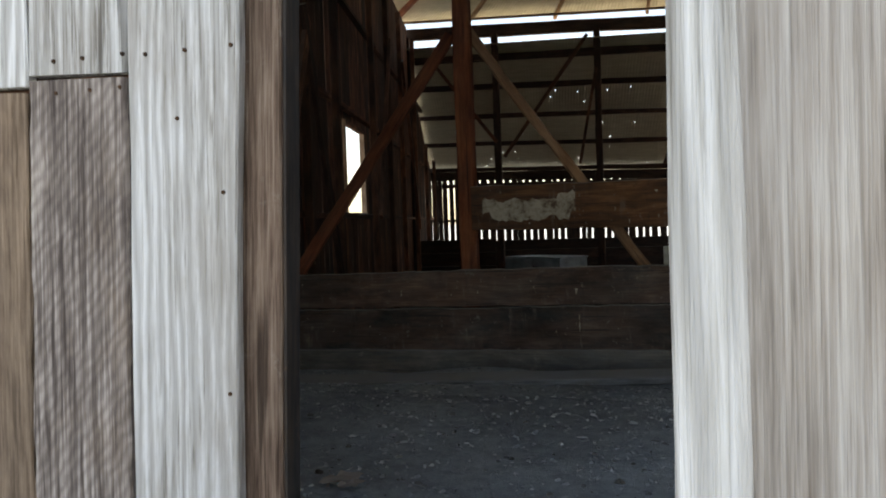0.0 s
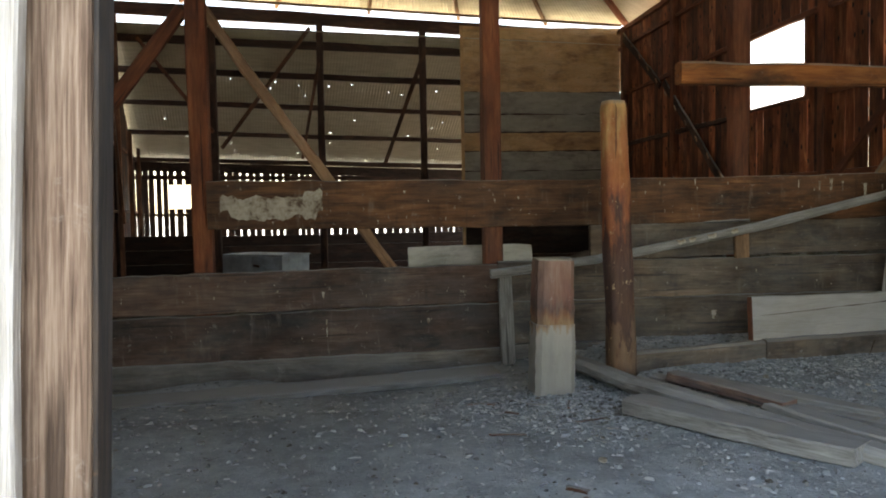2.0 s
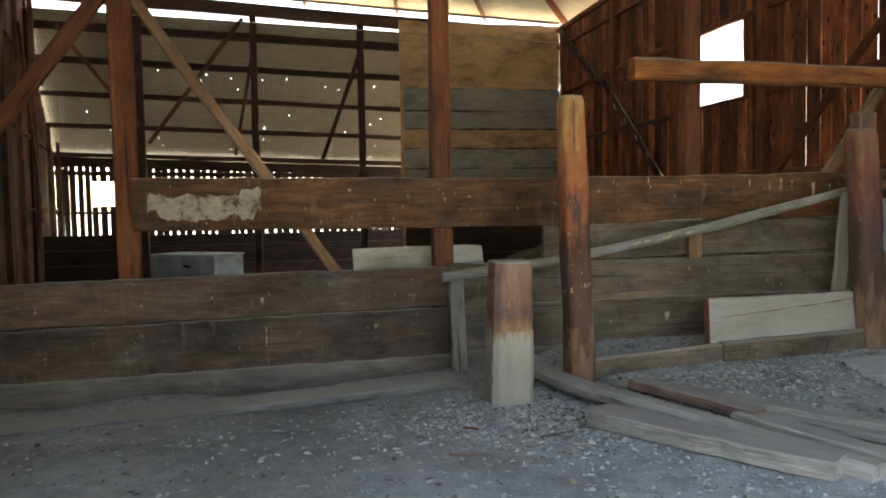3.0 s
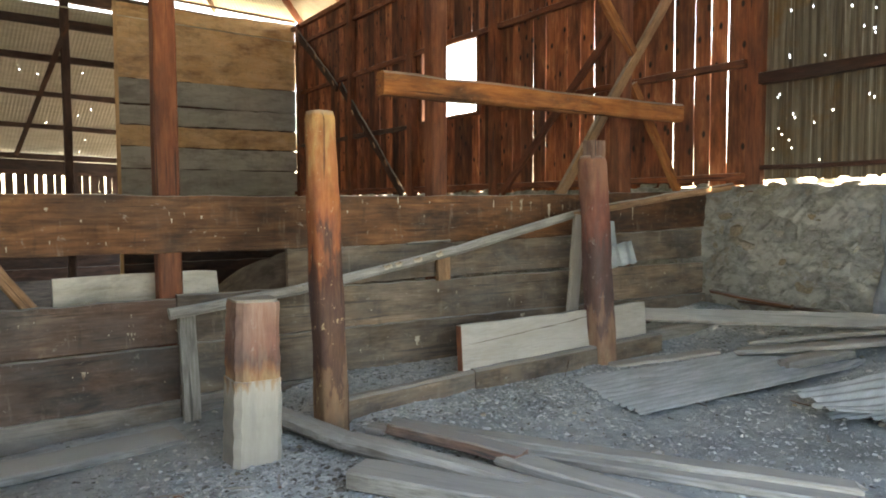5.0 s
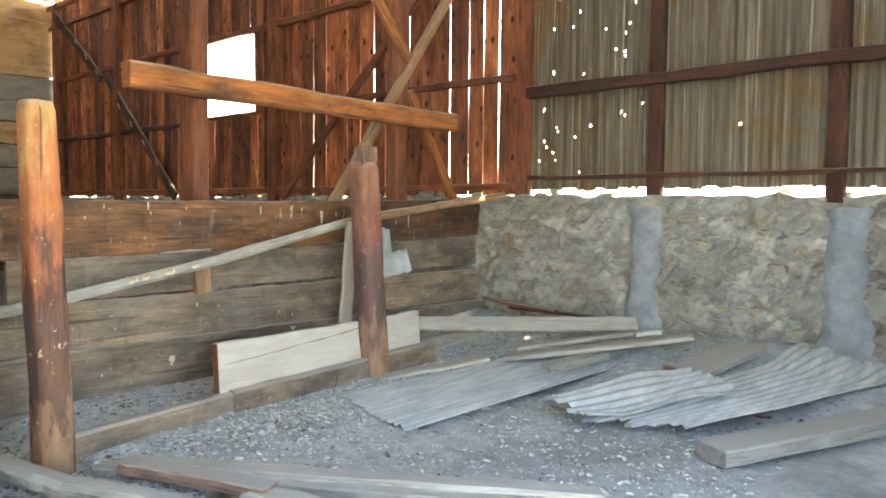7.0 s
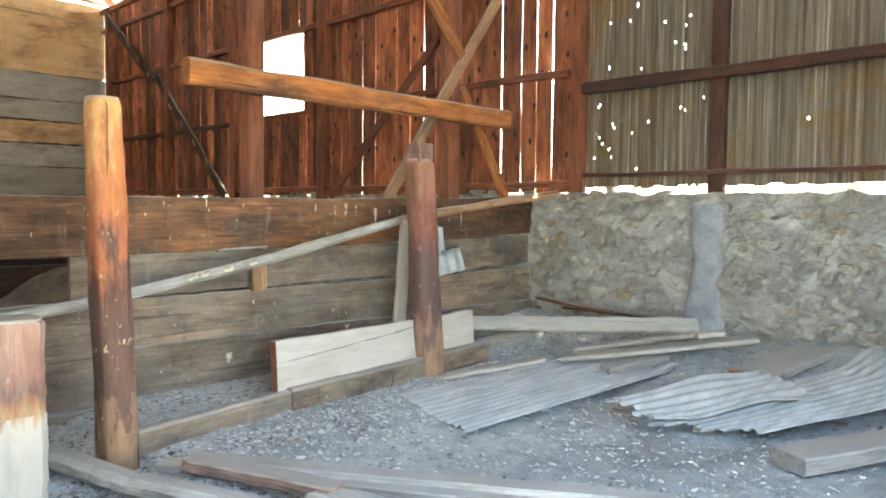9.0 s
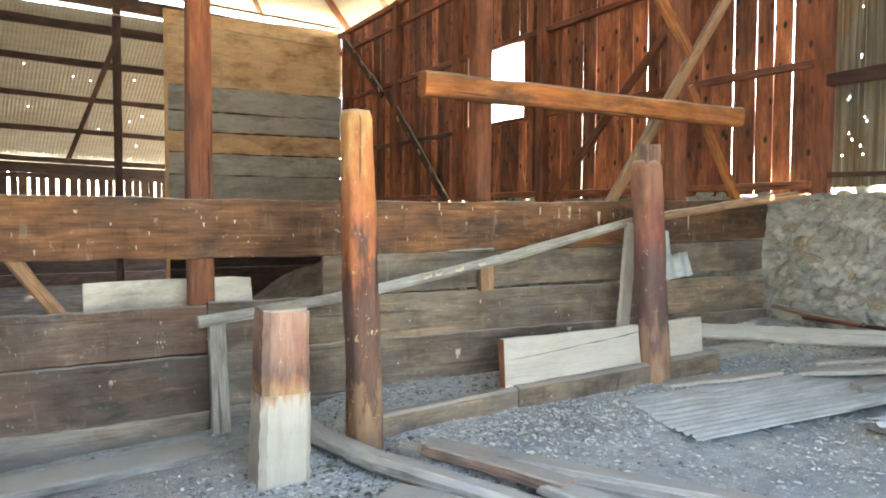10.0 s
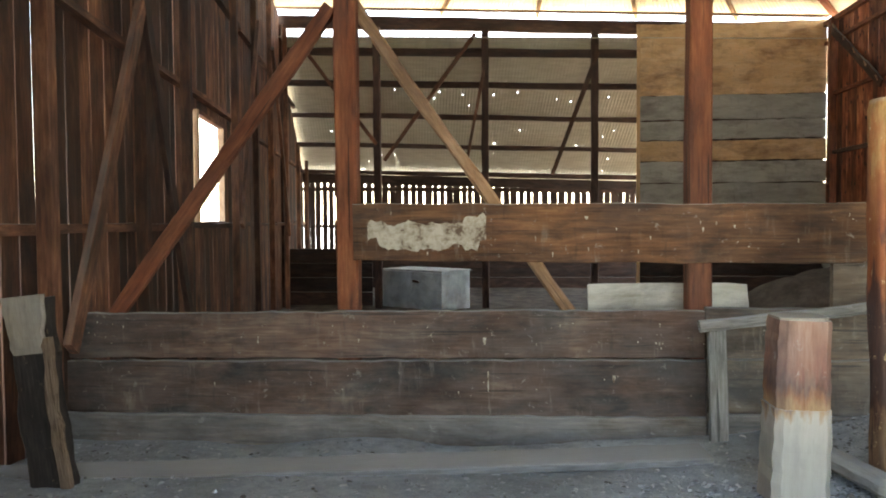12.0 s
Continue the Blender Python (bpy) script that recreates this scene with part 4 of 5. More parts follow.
loose("loose_plank", (6.38, -1.20, 0.17), (7.00, -2.05, 0.335), 0.10, 0.03, M_GREY, "narrow pale plank stacked on a wider one", ragged=0.02)
loose("loose_block", (6.82, -2.04, 0.335), (6.95, -2.18, 0.355), 0.08, 0.035, M_CREAM, "small whitish board offcut on the planks")
loose("loose_plank", (5.88, -0.40, 0.34), (7.08, -1.92, 0.37), 0.15, 0.035, M_GREY, "pale plank sloping down from the divider", face=(-0.3, -0.6, 0.8))
loose("loose_plank", (7.10, -0.30, 0.44), (7.12, -1.10, 0.39), 0.08, 0.03, M_LEFT, "thin brown stick by the corner", ragged=0.02)
loose("loose_plank", (7.16, -0.55, 0.37), (7.24, -1.62, 0.37), 0.06, 0.03, M_LEFT, "thin brown stick by the corner", ragged=0.02)
loose("loose_plank", (7.22, -2.12, 0.46), (7.26, -2.44, 0.34), 0.035, 0.025, M_GREY, "short grey stick leaning at the foot of the cement")
loose("loose_plank", (5.21, -0.86, 0.06), (6.15, -1.06, 0.10), 0.13, 0.03, M_CREAM, "pale board lying along the sill")
loose("loose_block", (6.12, -1.67, 0.11), (6.62, -1.87, 0.17), 0.14, 0.06, M_GREY, "short tan block on the tin sheet")
loose("loose_block", (5.17, -3.32, 0.075), (6.42, -3.92, 0.13), 0.21, 0.085, M_DUSTY, "thick dusty beam beside the torn tin")
loose("loose_block", (6.58, -2.57, 0.15), (7.14, -2.80, 0.30), 0.34, 0.05, M_DUSTY, "dusty flat slab board with a red end")
loose("loose_block", (6.57, -2.42, 0.165), (6.50, -2.70, 0.150), 0.05, 0.06, M_RUST, "red-brown batten against the end of a dusty slab")


def tin_sheet(near0, near1, far0, far1, label, seed, sag=0.03, lift=0.0, pitch=0.07, tear=0.04, flat=0.0):
    """A loose sheet draped on the ground between its near and far edges; the ribs run along them."""
    a0, a1, b0, b1 = (Vector(p) for p in (near0, near1, far0, far1))
    wide = (b0 - a0).length
    n, m = int(wide / pitch * 8), 30
    v, f = [], []
    for i in range(n + 1):
        s = i / n
        e0 = tear * (1.2 * noise.noise(Vector((s * 9, seed, 0))) + (1.0 if noise.noise(Vector((s * 4, seed, 5))) > 0.1 else 0))
        e1 = 0.05 * noise.noise(Vector((s * 9, seed, 7)))
        for j in range(m + 1):
            t = e0 + (1 + e1 - e0) * j / m
            p = a0.lerp(a1, t).lerp(b0.lerp(b1, t), s)
            p.y += 0.03 * noise.noise(Vector((t * 3, seed, 3 + (s > 0.5)))) * abs(2 * s - 1)
            worn = 1 - flat * max(0.0, s)
            rib = 0.011 * math.sin(2 * math.pi * s * wide / pitch) * worn
            z = p.z + rib + sag * (0.5 + noise.noise(Vector((s * 1.6, t * 2.2, seed)))) + lift * (1 - t) ** 2 * (1 - 0.5 * s)
            v.append((p.x - a0.x, p.y - a0.y, max(z, ground_z(p.x, p.y) + 0.014 + rib) - a0.z))
    k = len(v)
    v += [(x, y, z - 0.0015) for x, y, z in v]
    w_ = m + 1
    for i in range(n):
        for j in range(m):
            q = (i * w_ + j, (i + 1) * w_ + j, (i + 1) * w_ + j + 1, i * w_ + j + 1)
            f += [q[::-1], tuple(k + z for z in q)]
    ob = mesh_ob("tin_sheet", v, f, M_TIN_FLOOR, smooth=True)
    ob.location = a0
    return tagged(ob, label, "metal sheet", "tin sheets")


tin_sheet((4.43, -1.86, 0.05), (6.62, -2.00, 0.10), (4.64, -1.04, 0.05), (6.75, -1.20, 0.10), "dusty corrugated tin sheet lying flat on the chips", 4, 0.008, tear=0.01, flat=0.45)
tin_sheet((5.42, -3.08, 0.05), (7.12, -3.86, 0.25), (5.20, -2.46, 0.05), (7.22, -3.12, 0.25), "torn grey corrugated tin sheet on the floor", 8, 0.015, 0.05, flat=0.5)
tin_sheet((5.16, -2.60, 0.085), (6.12, -3.14, 0.17), (5.30, -2.24, 0.10), (6.44, -2.66, 0.22), "crumpled bluish corrugated tin piece on top of another", 15, 0.05, 0.03, pitch=0.075)

hung = thing("hung_tin", "bent grey-blue tin scrap hung on the divider", "metal sheet", at=(5.85, -0.22, 0.9))
corrugated("flap", (-0.05, 0.02, -0.02), (0.12, 0.06, -0.02), (-0.05, 0.06, 0.26), (0.12, 0.1, 0.22), M_TIN_BOX, hung, per=8, rows=3, thick=0.002)
corrugated("flap", (-0.10, -0.02, -0.19), (0.26, -0.05, -0.14), (-0.05, 0.08, 0.0), (0.28, 0.04, 0.05), M_TIN_BOX, hung, pitch=0.12, amp=0.012, per=8, rows=3, thick=0.002)

slab = timber("stone_slab", (1.60, 0.34, 0.62), (2.62, 0.34, 0.62), 0.42, 0.06, wood("chalk_slab", (0.5, 0.47, 0.38), (0.66, 0.63, 0.54), (0.74, 0.72, 0.65), dust=0.1, fine=20, spots=0.3,
              spot_color=(0.3, 0.25, 0.2), vary=0.05), face=(0, -1, 0.35), label="pale cream slab leaning behind the divider", category="slab", seg=8, wob=0.01)
timber("slab_prop", (2.1, 0.42, -0.1), (2.1, 0.36, 0.45), 0.5, 0.06, M_DIV, face=(0, -1, 0), label="dark board prop under the pale slab", category="board")

trough = thing("metal_trough", "rectangular grey-blue metal chest standing on the far floor", "chest", at=(-1.77, 11.42, -0.62))
trough.rotation_euler.z = radians(-36)
timber("body", (0, 0.45, 0.41), (1.75, 0.45, 0.41), 0.82, 0.9, M_TIN_BOX, trough, face=(0, -1, 0), seg=6, wob=0.004, cham=0.02)
timber("lid", (-0.02, 0.45, 0.835), (1.78, 0.45, 0.835), 0.94, 0.03, M_TIN_BOX, trough, face=(0, 0, 1), seg=6, wob=0.006, label="flat metal lid")
timber("hasp", (0.95, -0.02, 0.62), (1.12, -0.02, 0.60), 0.05, 0.03, M_IRON, trough, face=(0, -1, 0), seg=2, label="dark hasp")

low = thing("low_partition", "low dark plank partition in the far bay", "partition", at=(-4.05, 11.5, -0.62))
for k in range(4):
    timber("plank", (0.0, 0.01 * (k % 2), 0.16 + k * 0.322), (2.05, 0.01 * (k % 2), 0.16 + k * 0.322), 0.31, 0.04, M_DARK, low, face=(0, -1, 0), seg=5)

# ---- whitewash patch on the top plank ----
pv, pf = [], []
nn = 40
for i in range(nn + 1):
    s = i / nn
    x = 0.20 + 0.74 * s
    hi = 1.235 + 0.035 * noise.noise(Vector((s * 7, 1, 0))) + 0.03 * noise.noise(Vector((s * 19, 1, 0))) + (0.04 if s > 0.82 else 0)
    lo = 1.075 + 0.05 * noise.noise(Vector((s * 6, 5, 0))) + 0.02 * noise.noise(Vector((s * 21, 5, 0))) + (0.05 if s < 0.08 or s > 0.93 else 0)
    pv += [(x, -0.0345, lo), (x, -0.0345, hi)]
for i in range(nn):
    pf.append((2 * i, 2 * i + 2, 2 * i + 3, 2 * i + 1))
mesh_ob("whitewash_patch", pv, pf, M_PAINT, divider, "flaking cream whitewash patch")

# ---- droppings and stains on the planks ----
r = random.Random(77)
sv, sf = [], []


def streak(x, z, w, h, y):
    b0, n = len(sv), 7
    for i in range(n + 1):
        t = i / n
        ww = w * (1 - 0.6 * t) * (0.7 + 0.6 * r.random())
        sv.extend([(x - ww / 2 + r.uniform(-1, 1) * w * 0.1, y, z - t * h), (x + ww / 2, y, z - t * h)])
    for i in range(n):
        sf.append((b0 + 2 * i, b0 + 2 * i + 2, b0 + 2 * i + 3, b0 + 2 * i + 1))


for x, z, w, h in ((3.845, 1.33, 0.014, 0.055), (1.55, 1.27, 0.025, 0.02), (4.9, 1.30, 0.02, 0.07), (5.0, 1.32, 0.03, 0.10), (5.1, 1.30, 0.02, 0.08), (5.3, 1.28, 0.03, 0.12),
                   (4.72, 1.31, 0.012, 0.06), (5.45, 1.27, 0.015, 0.05), (6.3, 1.25, 0.015, 0.12)):
    streak(x, z, w, h, -0.036)
for k in range(60):
    streak(r.uniform(0.2, 6.8), r.uniform(1.05, 1.33), r.uniform(0.004, 0.012), r.uniform(0.004, 0.03), -0.0355)
mesh_ob("dropping_streaks", sv, sf, M_PAINT, divider, "whitish bird dropping streaks")["kind"] = "stuff"
sv, sf = [], []
streak(3.99, 0.29, 0.05, 0.07, -0.0615)
streak(0.95, 0.32, 0.012, 0.13, -0.0615)
streak(5.0, 0.375, 0.05, 0.03, -0.0615)
for k in range(150):
    upper = k % 3 < 2
    w = r.uniform(0.003, 0.011) * (2.0 if r.random() < 0.08 else 1.0)
    streak(r.uniform(-1.8, 7.1), r.uniform(0.46, 0.63) if upper else r.uniform(0.15, 0.31), w, r.uniform(0.4, 2.5) * w, -0.0285 if upper else -0.0625)
mesh_ob("pale_marks", sv, sf, M_PAINT, divider, "small pale scuffs on the lower planks")["kind"] = "stuff"


def wire_thing(name, pts, rad, label):
    cu = bpy.data.curves.new(name, "CURVE")
    cu.dimensions, cu.bevel_depth, cu.bevel_resolution = "3D", rad, 2
    sp = cu.splines.new("NURBS")
    sp.points.add(len(pts) - 1)
    for p, c in zip(sp.points, pts):
        p.co = (*c, 1)
    sp.use_endpoint_u = True
    cu.materials.append(M_IRON)
    return tagged(new(name, cu), label, "wire")


wire_thing("wire", [(3.0, -0.90, 1.48), (3.06, -0.6, 1.44), (3.12, -0.3, 1.40), (3.22, -0.05, 1.37)], 0.0025, "thin rusty wire curling from the tall post")
wire_thing("twig", [(4.62, -1.0, 0.08), (4.66, -0.98, 0.13), (4.70, -0.95, 0.17)], 0.0025, "thin dry straw stalk by the sill")
# red-painted end of the cream board, and a rag of tan paper by the door
timber("end_paint", (-0.004, -0.165, 0.0), (-0.004, 0.165, 0.0), 0.05, 0.006, M_BEAM, wb, face=(-1, 0, 0), seg=4, wob=0.001, label="red-brown painted end")


# ---- small litter on the floor ----
r = random.Random(31)
for k in range(26):
    x, y = (r.gauss(2.5, 0.5), r.gauss(-1.9, 0.4)) if k < 15 else (r.uniform(3.2, 6.6), r.uniform(-3.4, -1.3))
    a, l = r.uniform(0, math.pi), r.uniform(0.05, 0.19)
    dx, dy = math.cos(a) * l, math.sin(a) * l
    timber("splinter", (x, y, ground_z(x, y) + 0.008), (x + dx, y + dy, ground_z(x + dx, y + dy) + 0.010), r.uniform(0.008, 0.028), r.uniform(0.006, 0.014),
           r.choice((M_DARK, M_LEFT, M_GREY)), face=(0, 0, 1), seg=3, wob=0.003, cham=0.002, ragged=0.012, label="small dry wood splinter on the dust", category="splinter", group="splinters")


def pebble(x, y, size, mat, label, seed):
    bm = bmesh.new()
    bmesh.ops.create_icosphere(bm, subdivisions=3, radius=size)
    for v in bm.verts:
        v.co *= 1 + 0.35 * noise.noise(v.co / size * 1.1 + Vector((seed, 0, 0)))
        v.co.z *= 0.6
    me = bpy.data.meshes.new("pebble")
    bm.to_mesh(me)
    bm.free()
    me.materials.append(mat)
    ob = new("pebble", me)
    ob.location = (x, y, ground_z(x, y) + size * 0.35)
    tagged(ob, label, "stone", "pebbles")


pebble(4.05, -2.33, 0.03, M_CREAM, "pale rounded stone on the dust", 1)
for k in range(14):
    x, y = r.uniform(2.2, 7.0), r.uniform(-3.4, -1.2)
    pebble(x, y, r.uniform(0.012, 0.022), M_STONE, "small grey stone lying in the dust", k + 3)

sc = []
for i in range(7):
    for j in range(6):
        sc.append((0.17 + i * 0.028 + 0.012 * noise.noise(Vector((i, j, 1.3))), -3.20 + j * 0.032 + 0.015 * noise.noise(Vector((i, j, 4.7))), ground_z(0.2, -3.1) + 0.012 + 0.03 * abs(noise.noise(Vector((i * 0.7, j * 0.7, 2.2))))))
sfc = [(i * 6 + j, (i + 1) * 6 + j, (i + 1) * 6 + j + 1, i * 6 + j + 1) for i in range(6) for j in range(5) if (i, j) not in ((0, 0), (5, 4), (5, 3), (0, 4), (2, 0))]
tagged(mesh_ob("paper_scrap", sc, sfc, M_PANEL_TAN), "torn crumpled scrap of tan paper on the dirt", "scrap")

r = random.Random(63)
kv, kf = [], []
for k in range(620):
    if k < 260:
        x, y, size = r.gauss(2.62, 0.28), r.gauss(-1.70, 0.26), 0.004 + 0.012 * r.random() ** 2
    elif k < 340:
        x, y, size = r.gauss(1.75, 0.45), r.gauss(-2.8, 0.25), 0.004 + 0.007 * r.random() ** 2
    else:
        x, y, size = r.uniform(-1.5, 6.5), r.uniform(-3.6, -1.0), 0.005 + 0.014 * r.random() ** 3
    b0, z = len(kv), ground_z(x, y)
    for ring, (hz, rad) in enumerate(((-0.2, 1.0), (0.45, 0.85), (0.85, 0.4))):
        for q in range(6):
            an = q * math.pi / 3 + ring * 0.4
            rr_ = size * rad * r.uniform(0.7, 1.25)
            kv.append((x + rr_ * 1.3 * math.cos(an), y + rr_ * math.sin(an), z + size * hz * r.uniform(0.8, 1.1)))
    for ring in range(2):
        for q in range(6):
            kf.append((b0 + ring * 6 + q, b0 + ring * 6 + (q + 1) % 6, b0 + ring * 6 + 6 + (q + 1) % 6, b0 + ring * 6 + 6 + q))
    kf.append(tuple(b0 + 12 + q for q in range(6)))
tagged(mesh_ob("clods", kv, kf, M_CLOD), "dark crumbly clods of dry dung on the dust", "debris", kind="stuff")

# ---- boards: the pieces of the walls ----
rng = random.Random(11)
y = -0.440
while y < 10.95:
    w = rng.uniform(0.17, 0.25)
    gap = rng.choice((0.003, 0.005, 0.007)) if y > 0.4 else rng.choice((0.004, 0.007, 0.011))
    y1 = min(y + w, 10.98)
    for edge in (3.90, 5.36):
        if y + 0.02 < edge < y1 + 0.05:
            y1 = edge
    c = (y + y1) / 2
    spans = [(1.44 + rng.uniform(-0.02, 0.02), 5.1)]
    if 3.90 < c < 5.36:
        spans = [(1.44, 2.57), (3.70, 5.1)]
    for z0, z1 in spans:
        timber("board", (RX + 0.045 + rng.uniform(-0.004, 0.004), c, z0), (RX + 0.045 + rng.uniform(-0.004, 0.004), c + rng.uniform(-0.006, 0.006), z1), y1 - y, 0.014, M_RED,
               wall_right, face=(-1, 0, 0), seg=6, wob=0.004, cham=0.002, ragged=0.01)
    y = y1 + gap
rr = random.Random(21)
tin_holes = [(rr.uniform(0.1, 1.25), rr.uniform(0.1, 2.7), rr.choice((0.007, 0.009, 0.012))) for _ in range(62)] + [(rr.uniform(1.4, 4.6), rr.uniform(0.1, 2.7), 0.009) for _ in range(14)] + [
    (0.98, 1.20, 0.014), (0.25, 1.10, 0.014), (2.0, 0.5, 0.014)]
corrugated("tin_cladding", (RX + 0.10, -0.58, 1.495), (RX + 0.10, -5.4, 1.50), (RX + 0.10, -0.58, 5.1), (RX + 0.10, -5.4, 5.1), M_TIN_WALL, wall_right, pitch=0.072, amp=0.0045, per=8, rows=200,
           holes=tin_holes, label="streaked corrugated tin cladding", ragged=0.014)
y = -4.8
while y < 15.9:
    w = rng.uniform(0.17, 0.27)
    y1 = min(y + w, 15.95)
    c = (y + y1) / 2
    top = 5.75 if c < 11.0 else 5.0 - (c - 11) * 0.49 + 0.1
    spans = [(-0.8, top)]
    if 3.44 < c < 4.79:
        spans = [(-0.8, 1.23), (2.50, top)]
    for z0, z1 in spans:
        timber("board", left(c, z0), left(c, z1), y1 - y, 0.014, M_LEFT, wall_left, face=LN, seg=8, wob=0.005, cham=0.002)
    y = y1 + rng.choice((0.004, 0.006, 0.010, 0.015))
# far slats
x = -4.85
while x < 7.4:
    w = rng.uniform(0.13, 0.21)
    c = x + w / 2
    z1 = 2.42 + far_lean(c) - rng.choice((0.0, 0.03, 0.06))
    spans = [(0.45, z1)]
    if -4.0 < c < -3.28:
        spans = [(0.45, 1.3), (1.97, z1)]
    for z0, zt in spans:
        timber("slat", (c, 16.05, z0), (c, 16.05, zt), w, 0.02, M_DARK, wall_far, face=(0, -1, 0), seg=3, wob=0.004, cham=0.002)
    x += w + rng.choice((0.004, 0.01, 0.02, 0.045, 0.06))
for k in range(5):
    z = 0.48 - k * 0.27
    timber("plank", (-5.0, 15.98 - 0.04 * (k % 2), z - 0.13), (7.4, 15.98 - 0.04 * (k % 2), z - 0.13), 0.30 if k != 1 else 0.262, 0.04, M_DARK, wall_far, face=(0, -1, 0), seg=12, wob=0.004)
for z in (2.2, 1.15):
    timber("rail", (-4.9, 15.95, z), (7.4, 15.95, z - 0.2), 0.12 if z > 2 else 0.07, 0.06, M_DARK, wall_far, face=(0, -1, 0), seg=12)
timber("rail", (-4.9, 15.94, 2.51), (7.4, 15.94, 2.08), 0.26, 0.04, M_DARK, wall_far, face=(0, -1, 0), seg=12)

# front wall: its boards lean a little
def lean_x(x, z):
    return x + 0.043 * (z - 1.15)


x = 0.828
fr = random.Random(2)
for k, w in enumerate([0.208, 0.207, 0.18, 0.18, 0.16, 0.17, 0.19, 0.17, 0.18, 0.17, 0.16]):
    x0 = max(x - w, -0.95)
    if x - x0 < 0.03:
        break
    if k in (1, 4):
        mats = [(M_SILVER, 1.345, 5.4), (M_BROWNGREY, -0.1, 1.336)]
    elif k == 2:
        mats = [(M_SILVER, 1.335, 5.4), (M_TANGREY, -0.1, 1.326)]
    else:
        mats = [(M_SILVER if k % 2 == 0 else M_BROWNGREY, -0.1, 5.4)]
    for mat, z0, z1 in mats:
        xc = (x + x0) / 2
        timber("board", (lean_x(xc, z0), FY + 0.012, z0), (lean_x(xc, z1), FY + 0.012, z1), x - x0 - 0.004, 0.024, mat, wall_front, face=(0, -1, 0), seg=30,
               wob=0.004 if k == 0 else 0.003, cham=0.003, ragged=0.002)
    x = x0
timber("jamb", (lean_x(0.848, -0.1), -4.740, -0.1), (lean_x(0.848, 5.3), -4.740, 5.3), 0.076, 0.058, M_JAMB, wall_front, face=(0, -1, 0), seg=16, wob=0.0015, cham=0.003)
# thin strip over the jamb's side face, with the shade in its colour
timber("jamb_side", (lean_x(0.888, -0.1), -4.735, -0.1), (lean_x(0.888, 5.3), -4.735, 5.3), 0.050, 0.006, M_REVEAL, wall_front, face=(1, 0, 0), seg=16, wob=0.001, cham=0.001, label="inner side of the jamb, its shade put into the colour")
timber("rail", (-0.9, FY + 0.06, 1.30), (0.82, FY + 0.06, 1.30), 0.09, 0.06, M_LEFT, wall_front, face=(0, -1, 0))
timber("rail", (-0.9, FY + 0.06, 3.6), (0.82, FY + 0.06, 3.6), 0.09, 0.06, M_LEFT, wall_front, face=(0, -1, 0))
# unseen boards, added to cut the daylight reaching the right side
for k in range(20):
    xx = 4.13 + k * 0.17
    timber("board", (xx, FY - 0.5, -0.1), (xx, FY - 0.5, 5.35), 0.165, 0.024, M_SILVER, wall_front, face=(0, -1, 0), seg=4)
# unseen boards above the opening, added to hold back skylight
for k in range(18):
    xx = 1.10 + k * 0.17
    timber("board", (xx, FY + 0.012, 2.6), (xx, FY + 0.012, 5.4), 0.165, 0.024, M_SILVER, wall_front, face=(0, -1, 0), seg=4)
# the outward-swung leaf
leaf = thing("door_leaf", "plank barn door leaf of silvered boards standing ajar", "door", at=(1.477, -5.574, 0.0))
ldir = Vector((0.70, 0.66, 0)).normalized()
lnrm = Vector((ldir.y, -ldir.x, 0))
for k in range(4):
    p = ldir * (0.10 + k * 0.19)
    timber("board", (p.x, p.y, 0.03), (p.x, p.y, 2.3), 0.186, 0.03, M_LEAF, leaf, face=lnrm, seg=14, wob=0.004, cham=0.004)
for z in (0.35, 1.9):
    p = ldir * 0.02 - lnrm * 0.03
    q = ldir * 0.75 - lnrm * 0.03
    timber("batten", (p.x, p.y, z), (q.x, q.y, z), 0.12, 0.03, M_BROWNGREY, leaf, face=-lnrm)

edge = ldir * 0.003
timber("edge_strip", (edge.x, edge.y, 0.03), (edge.x, edge.y, 2.3), 0.034, 0.006, M_SILVER, leaf, face=-ldir, seg=24, wob=0.003, cham=0.002, label="pale worn edge of the door board")

# nails in the outer boards
for x_, z_ in ((0.815, 1.365), (0.73, 1.365), (0.655, 1.365), (0.81, 0.80), (0.812, 0.62), (0.61, 1.37), (0.53, 1.37), (0.47, 1.37), (0.605, 1.315), (0.545, 1.315), (0.475, 1.315), (0.715, 1.255), (0.80, 1.13)):
    bm = bmesh.new()
    bmesh.ops.create_cone(bm, cap_ends=True, segments=8, radius1=0.004, radius2=0.003, depth=0.004)
    me = bpy.data.meshes.new("nail")
    bm.to_mesh(me)
    bm.free()
    me.materials.append(M_IRON)
    nl = new("nail", me)
    nl.parent = wall_front
    nl.matrix_basis = pose(lean_x(x_, z_), FY - 0.001, z_, 90)

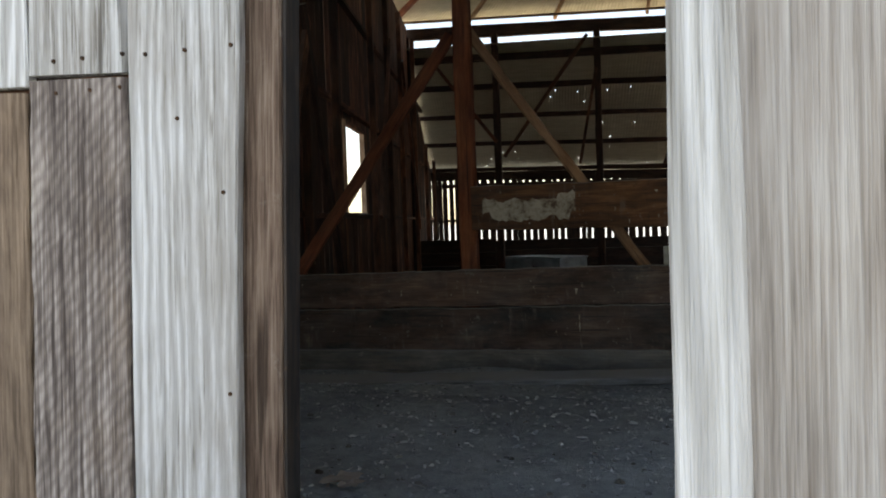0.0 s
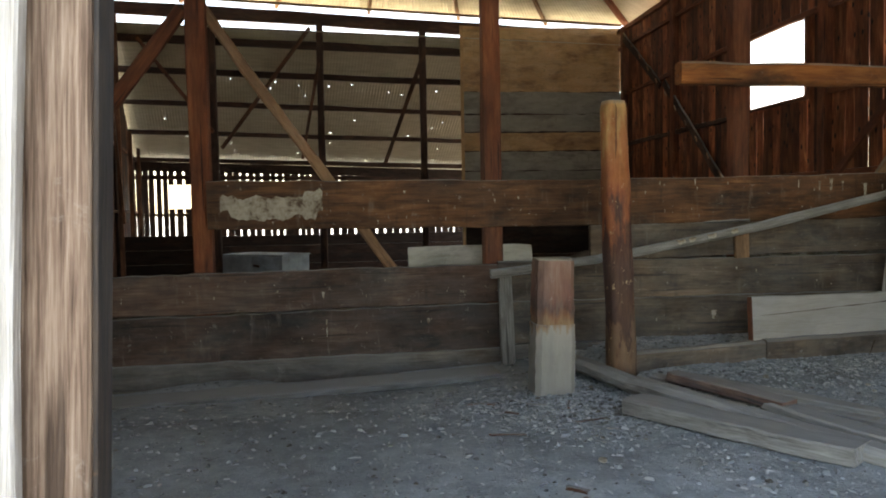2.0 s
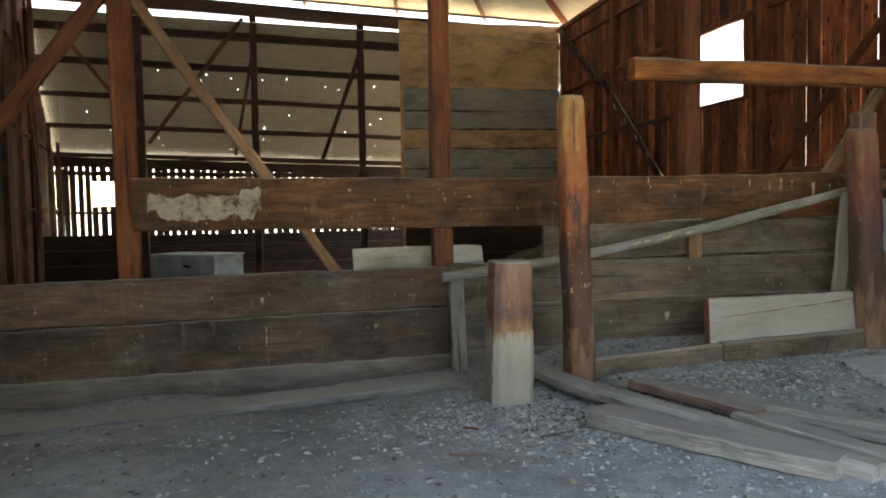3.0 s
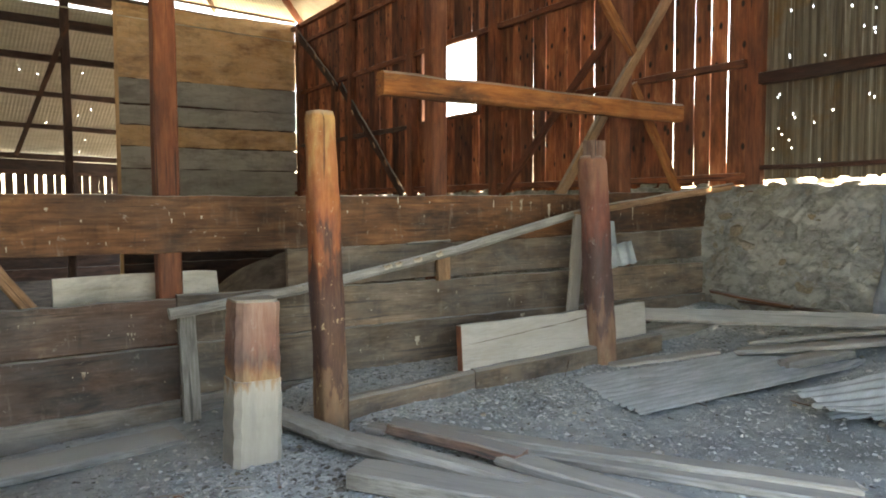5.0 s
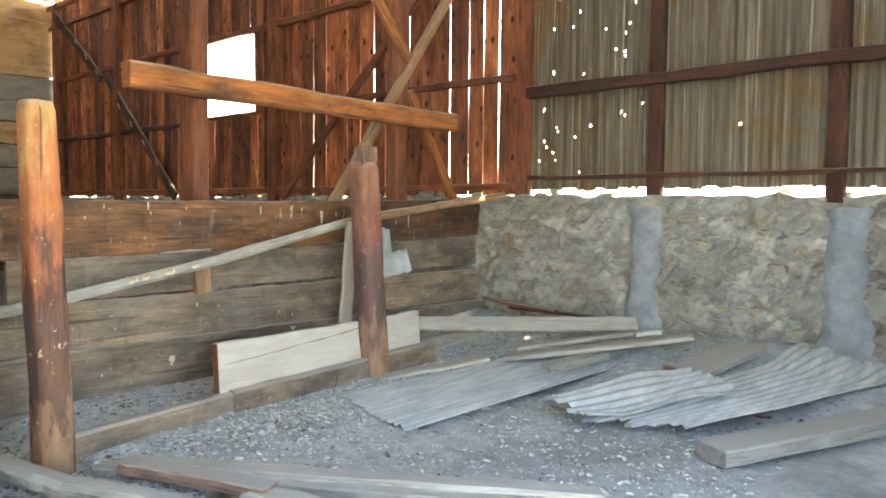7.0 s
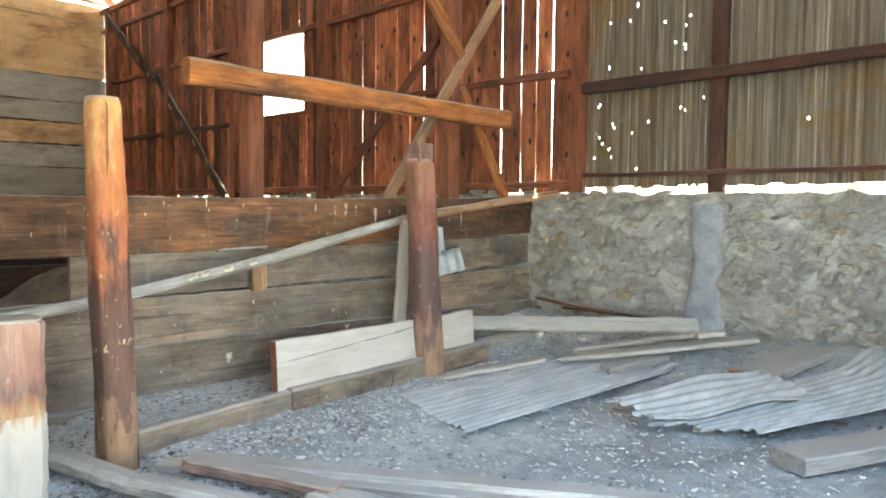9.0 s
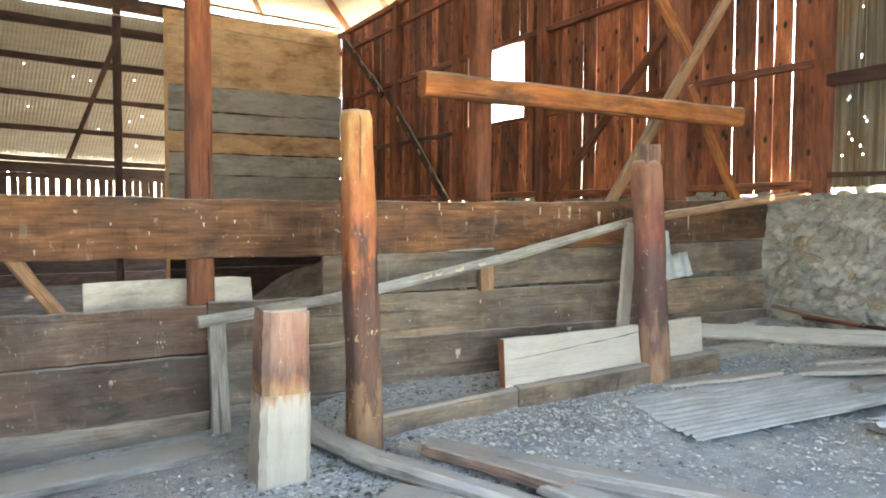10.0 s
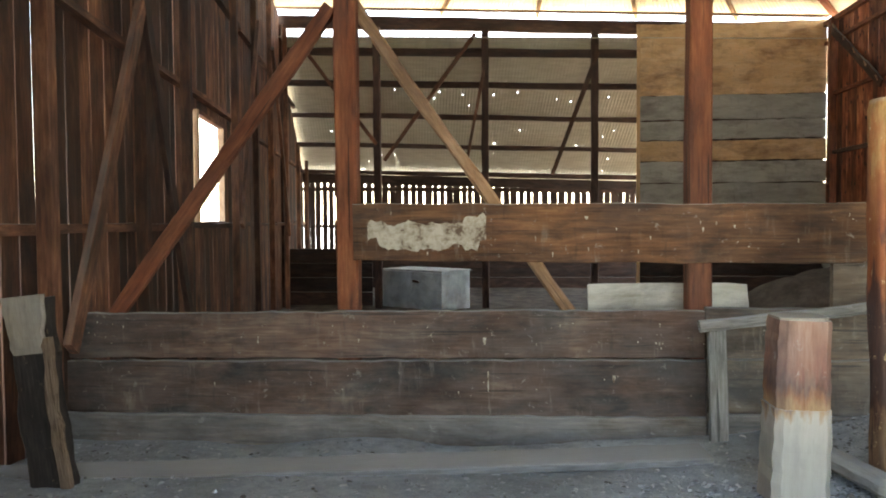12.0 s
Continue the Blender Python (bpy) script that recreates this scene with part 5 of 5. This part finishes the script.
# rubble stones in the right wall, the nearest as pieces
protos, SZ = [], 0.0
for k in range(7):
    r = random.Random(k)
    bm = bmesh.new()
    bmesh.ops.create_icosphere(bm, subdivisions=2, radius=1.0)
    for v in bm.verts:
        d = 1 + 0.28 * noise.noise(v.co * 1.3 + Vector((k * 7, 0, 0))) + 0.1 * noise.noise(v.co * 4)
        v.co *= d
        for ax in range(3):
            v.co[ax] = max(-0.78, min(0.78, v.co[ax]))
    me = bpy.data.meshes.new("stone")
    bm.to_mesh(me)
    bm.free()
    me.materials.append(M_STONE)
    protos.append(me)
r = random.Random(8)
z = 0.10
count = 0
while z < 1.44:
    h = r.uniform(0.07, 0.14)
    y = -5.3
    while y < 1.5:
        w = r.uniform(0.07, 0.26)
        c = y + w / 2
        near_strip = abs(c + 1.84) < 0.24 or abs(c + 3.40) < 0.26
        if r.random() < 0.5 and not near_strip and z + h < rubble_top(c) + 0.06:
            ob = new("stone", r.choice(protos))
            ob.parent = wall_right
            ob.matrix_basis = pose(RX + 0.060 + r.uniform(-0.012, 0.020), c, z + h / 2, r.uniform(-14, 14), r.uniform(-10, 10), r.uniform(-10, 10)) @ Matrix.Diagonal((0.085, w * 0.6, h * 0.58, 1))
            count += 1
        y += w + r.uniform(0.01, 0.04)
    z += h + r.uniform(0.01, 0.03)
for k in range(26):
    y = r.uniform(-5.0, 6.0)
    ob = new("stone", r.choice(protos))
    ob.parent = wall_right
    ob.matrix_basis = pose(RX + r.uniform(0.03, 0.3), y, rubble_top(y) + 0.01, r.uniform(-20, 20), r.uniform(-10, 10), r.uniform(0, 90)) @ Matrix.Diagonal((0.08, 0.10, r.uniform(0.025, 0.05), 1))

# loose chips over the floor
r = random.Random(5)
cv, cf = [], []
for k in range(46000):
    u = r.random()
    if u < 0.62:
        x, y = r.uniform(2.6, 7.2), r.uniform(-3.6, -0.05)
        if y < -1.6 and r.random() < 0.45:
            y = r.uniform(-1.6, -0.05)
    elif u < 0.80:
        x, y = r.uniform(-2, 3.2), r.uniform(-4.0, -0.1)
    else:
        x, y = r.gauss(2.6, 0.5), r.gauss(-1.55, 0.35)
    s = 0.0028 + 0.0085 * r.random() ** 4
    if r.random() < 0.004:
        s *= 1.3
    z = ground_z(x, y)
    a = r.uniform(0, math.pi)
    l, w, h = s * r.uniform(1.0, 2.8), s, s * r.uniform(0.3, 0.8)
    ca, sa, tl = math.cos(a), math.sin(a), r.uniform(-0.3, 0.3)
    b0 = len(cv)
    for ux, uy, uz in ((-1, -1, 0), (1, -1, 0), (1, 1, 0), (-1, 1, 0), (-0.6, 0, 1), (0.6, 0, 1)):
        px, py = ux * l * r.uniform(0.7, 1), uy * w * r.uniform(0.7, 1)
        cv.append((x + px * ca - py * sa, y + px * sa + py * ca, z + uz * h * 1.4 + ux * tl * l * 0.5))
    for f in ((0, 1, 5, 4), (1, 2, 5), (2, 3, 4, 5), (3, 0, 4)):
        cf.append(tuple(b0 + q for q in f))
tagged(mesh_ob("chips", cv, cf, M_CHIP), "scattered wood chips, pebbles and dried dung bits", "debris", kind="stuff")
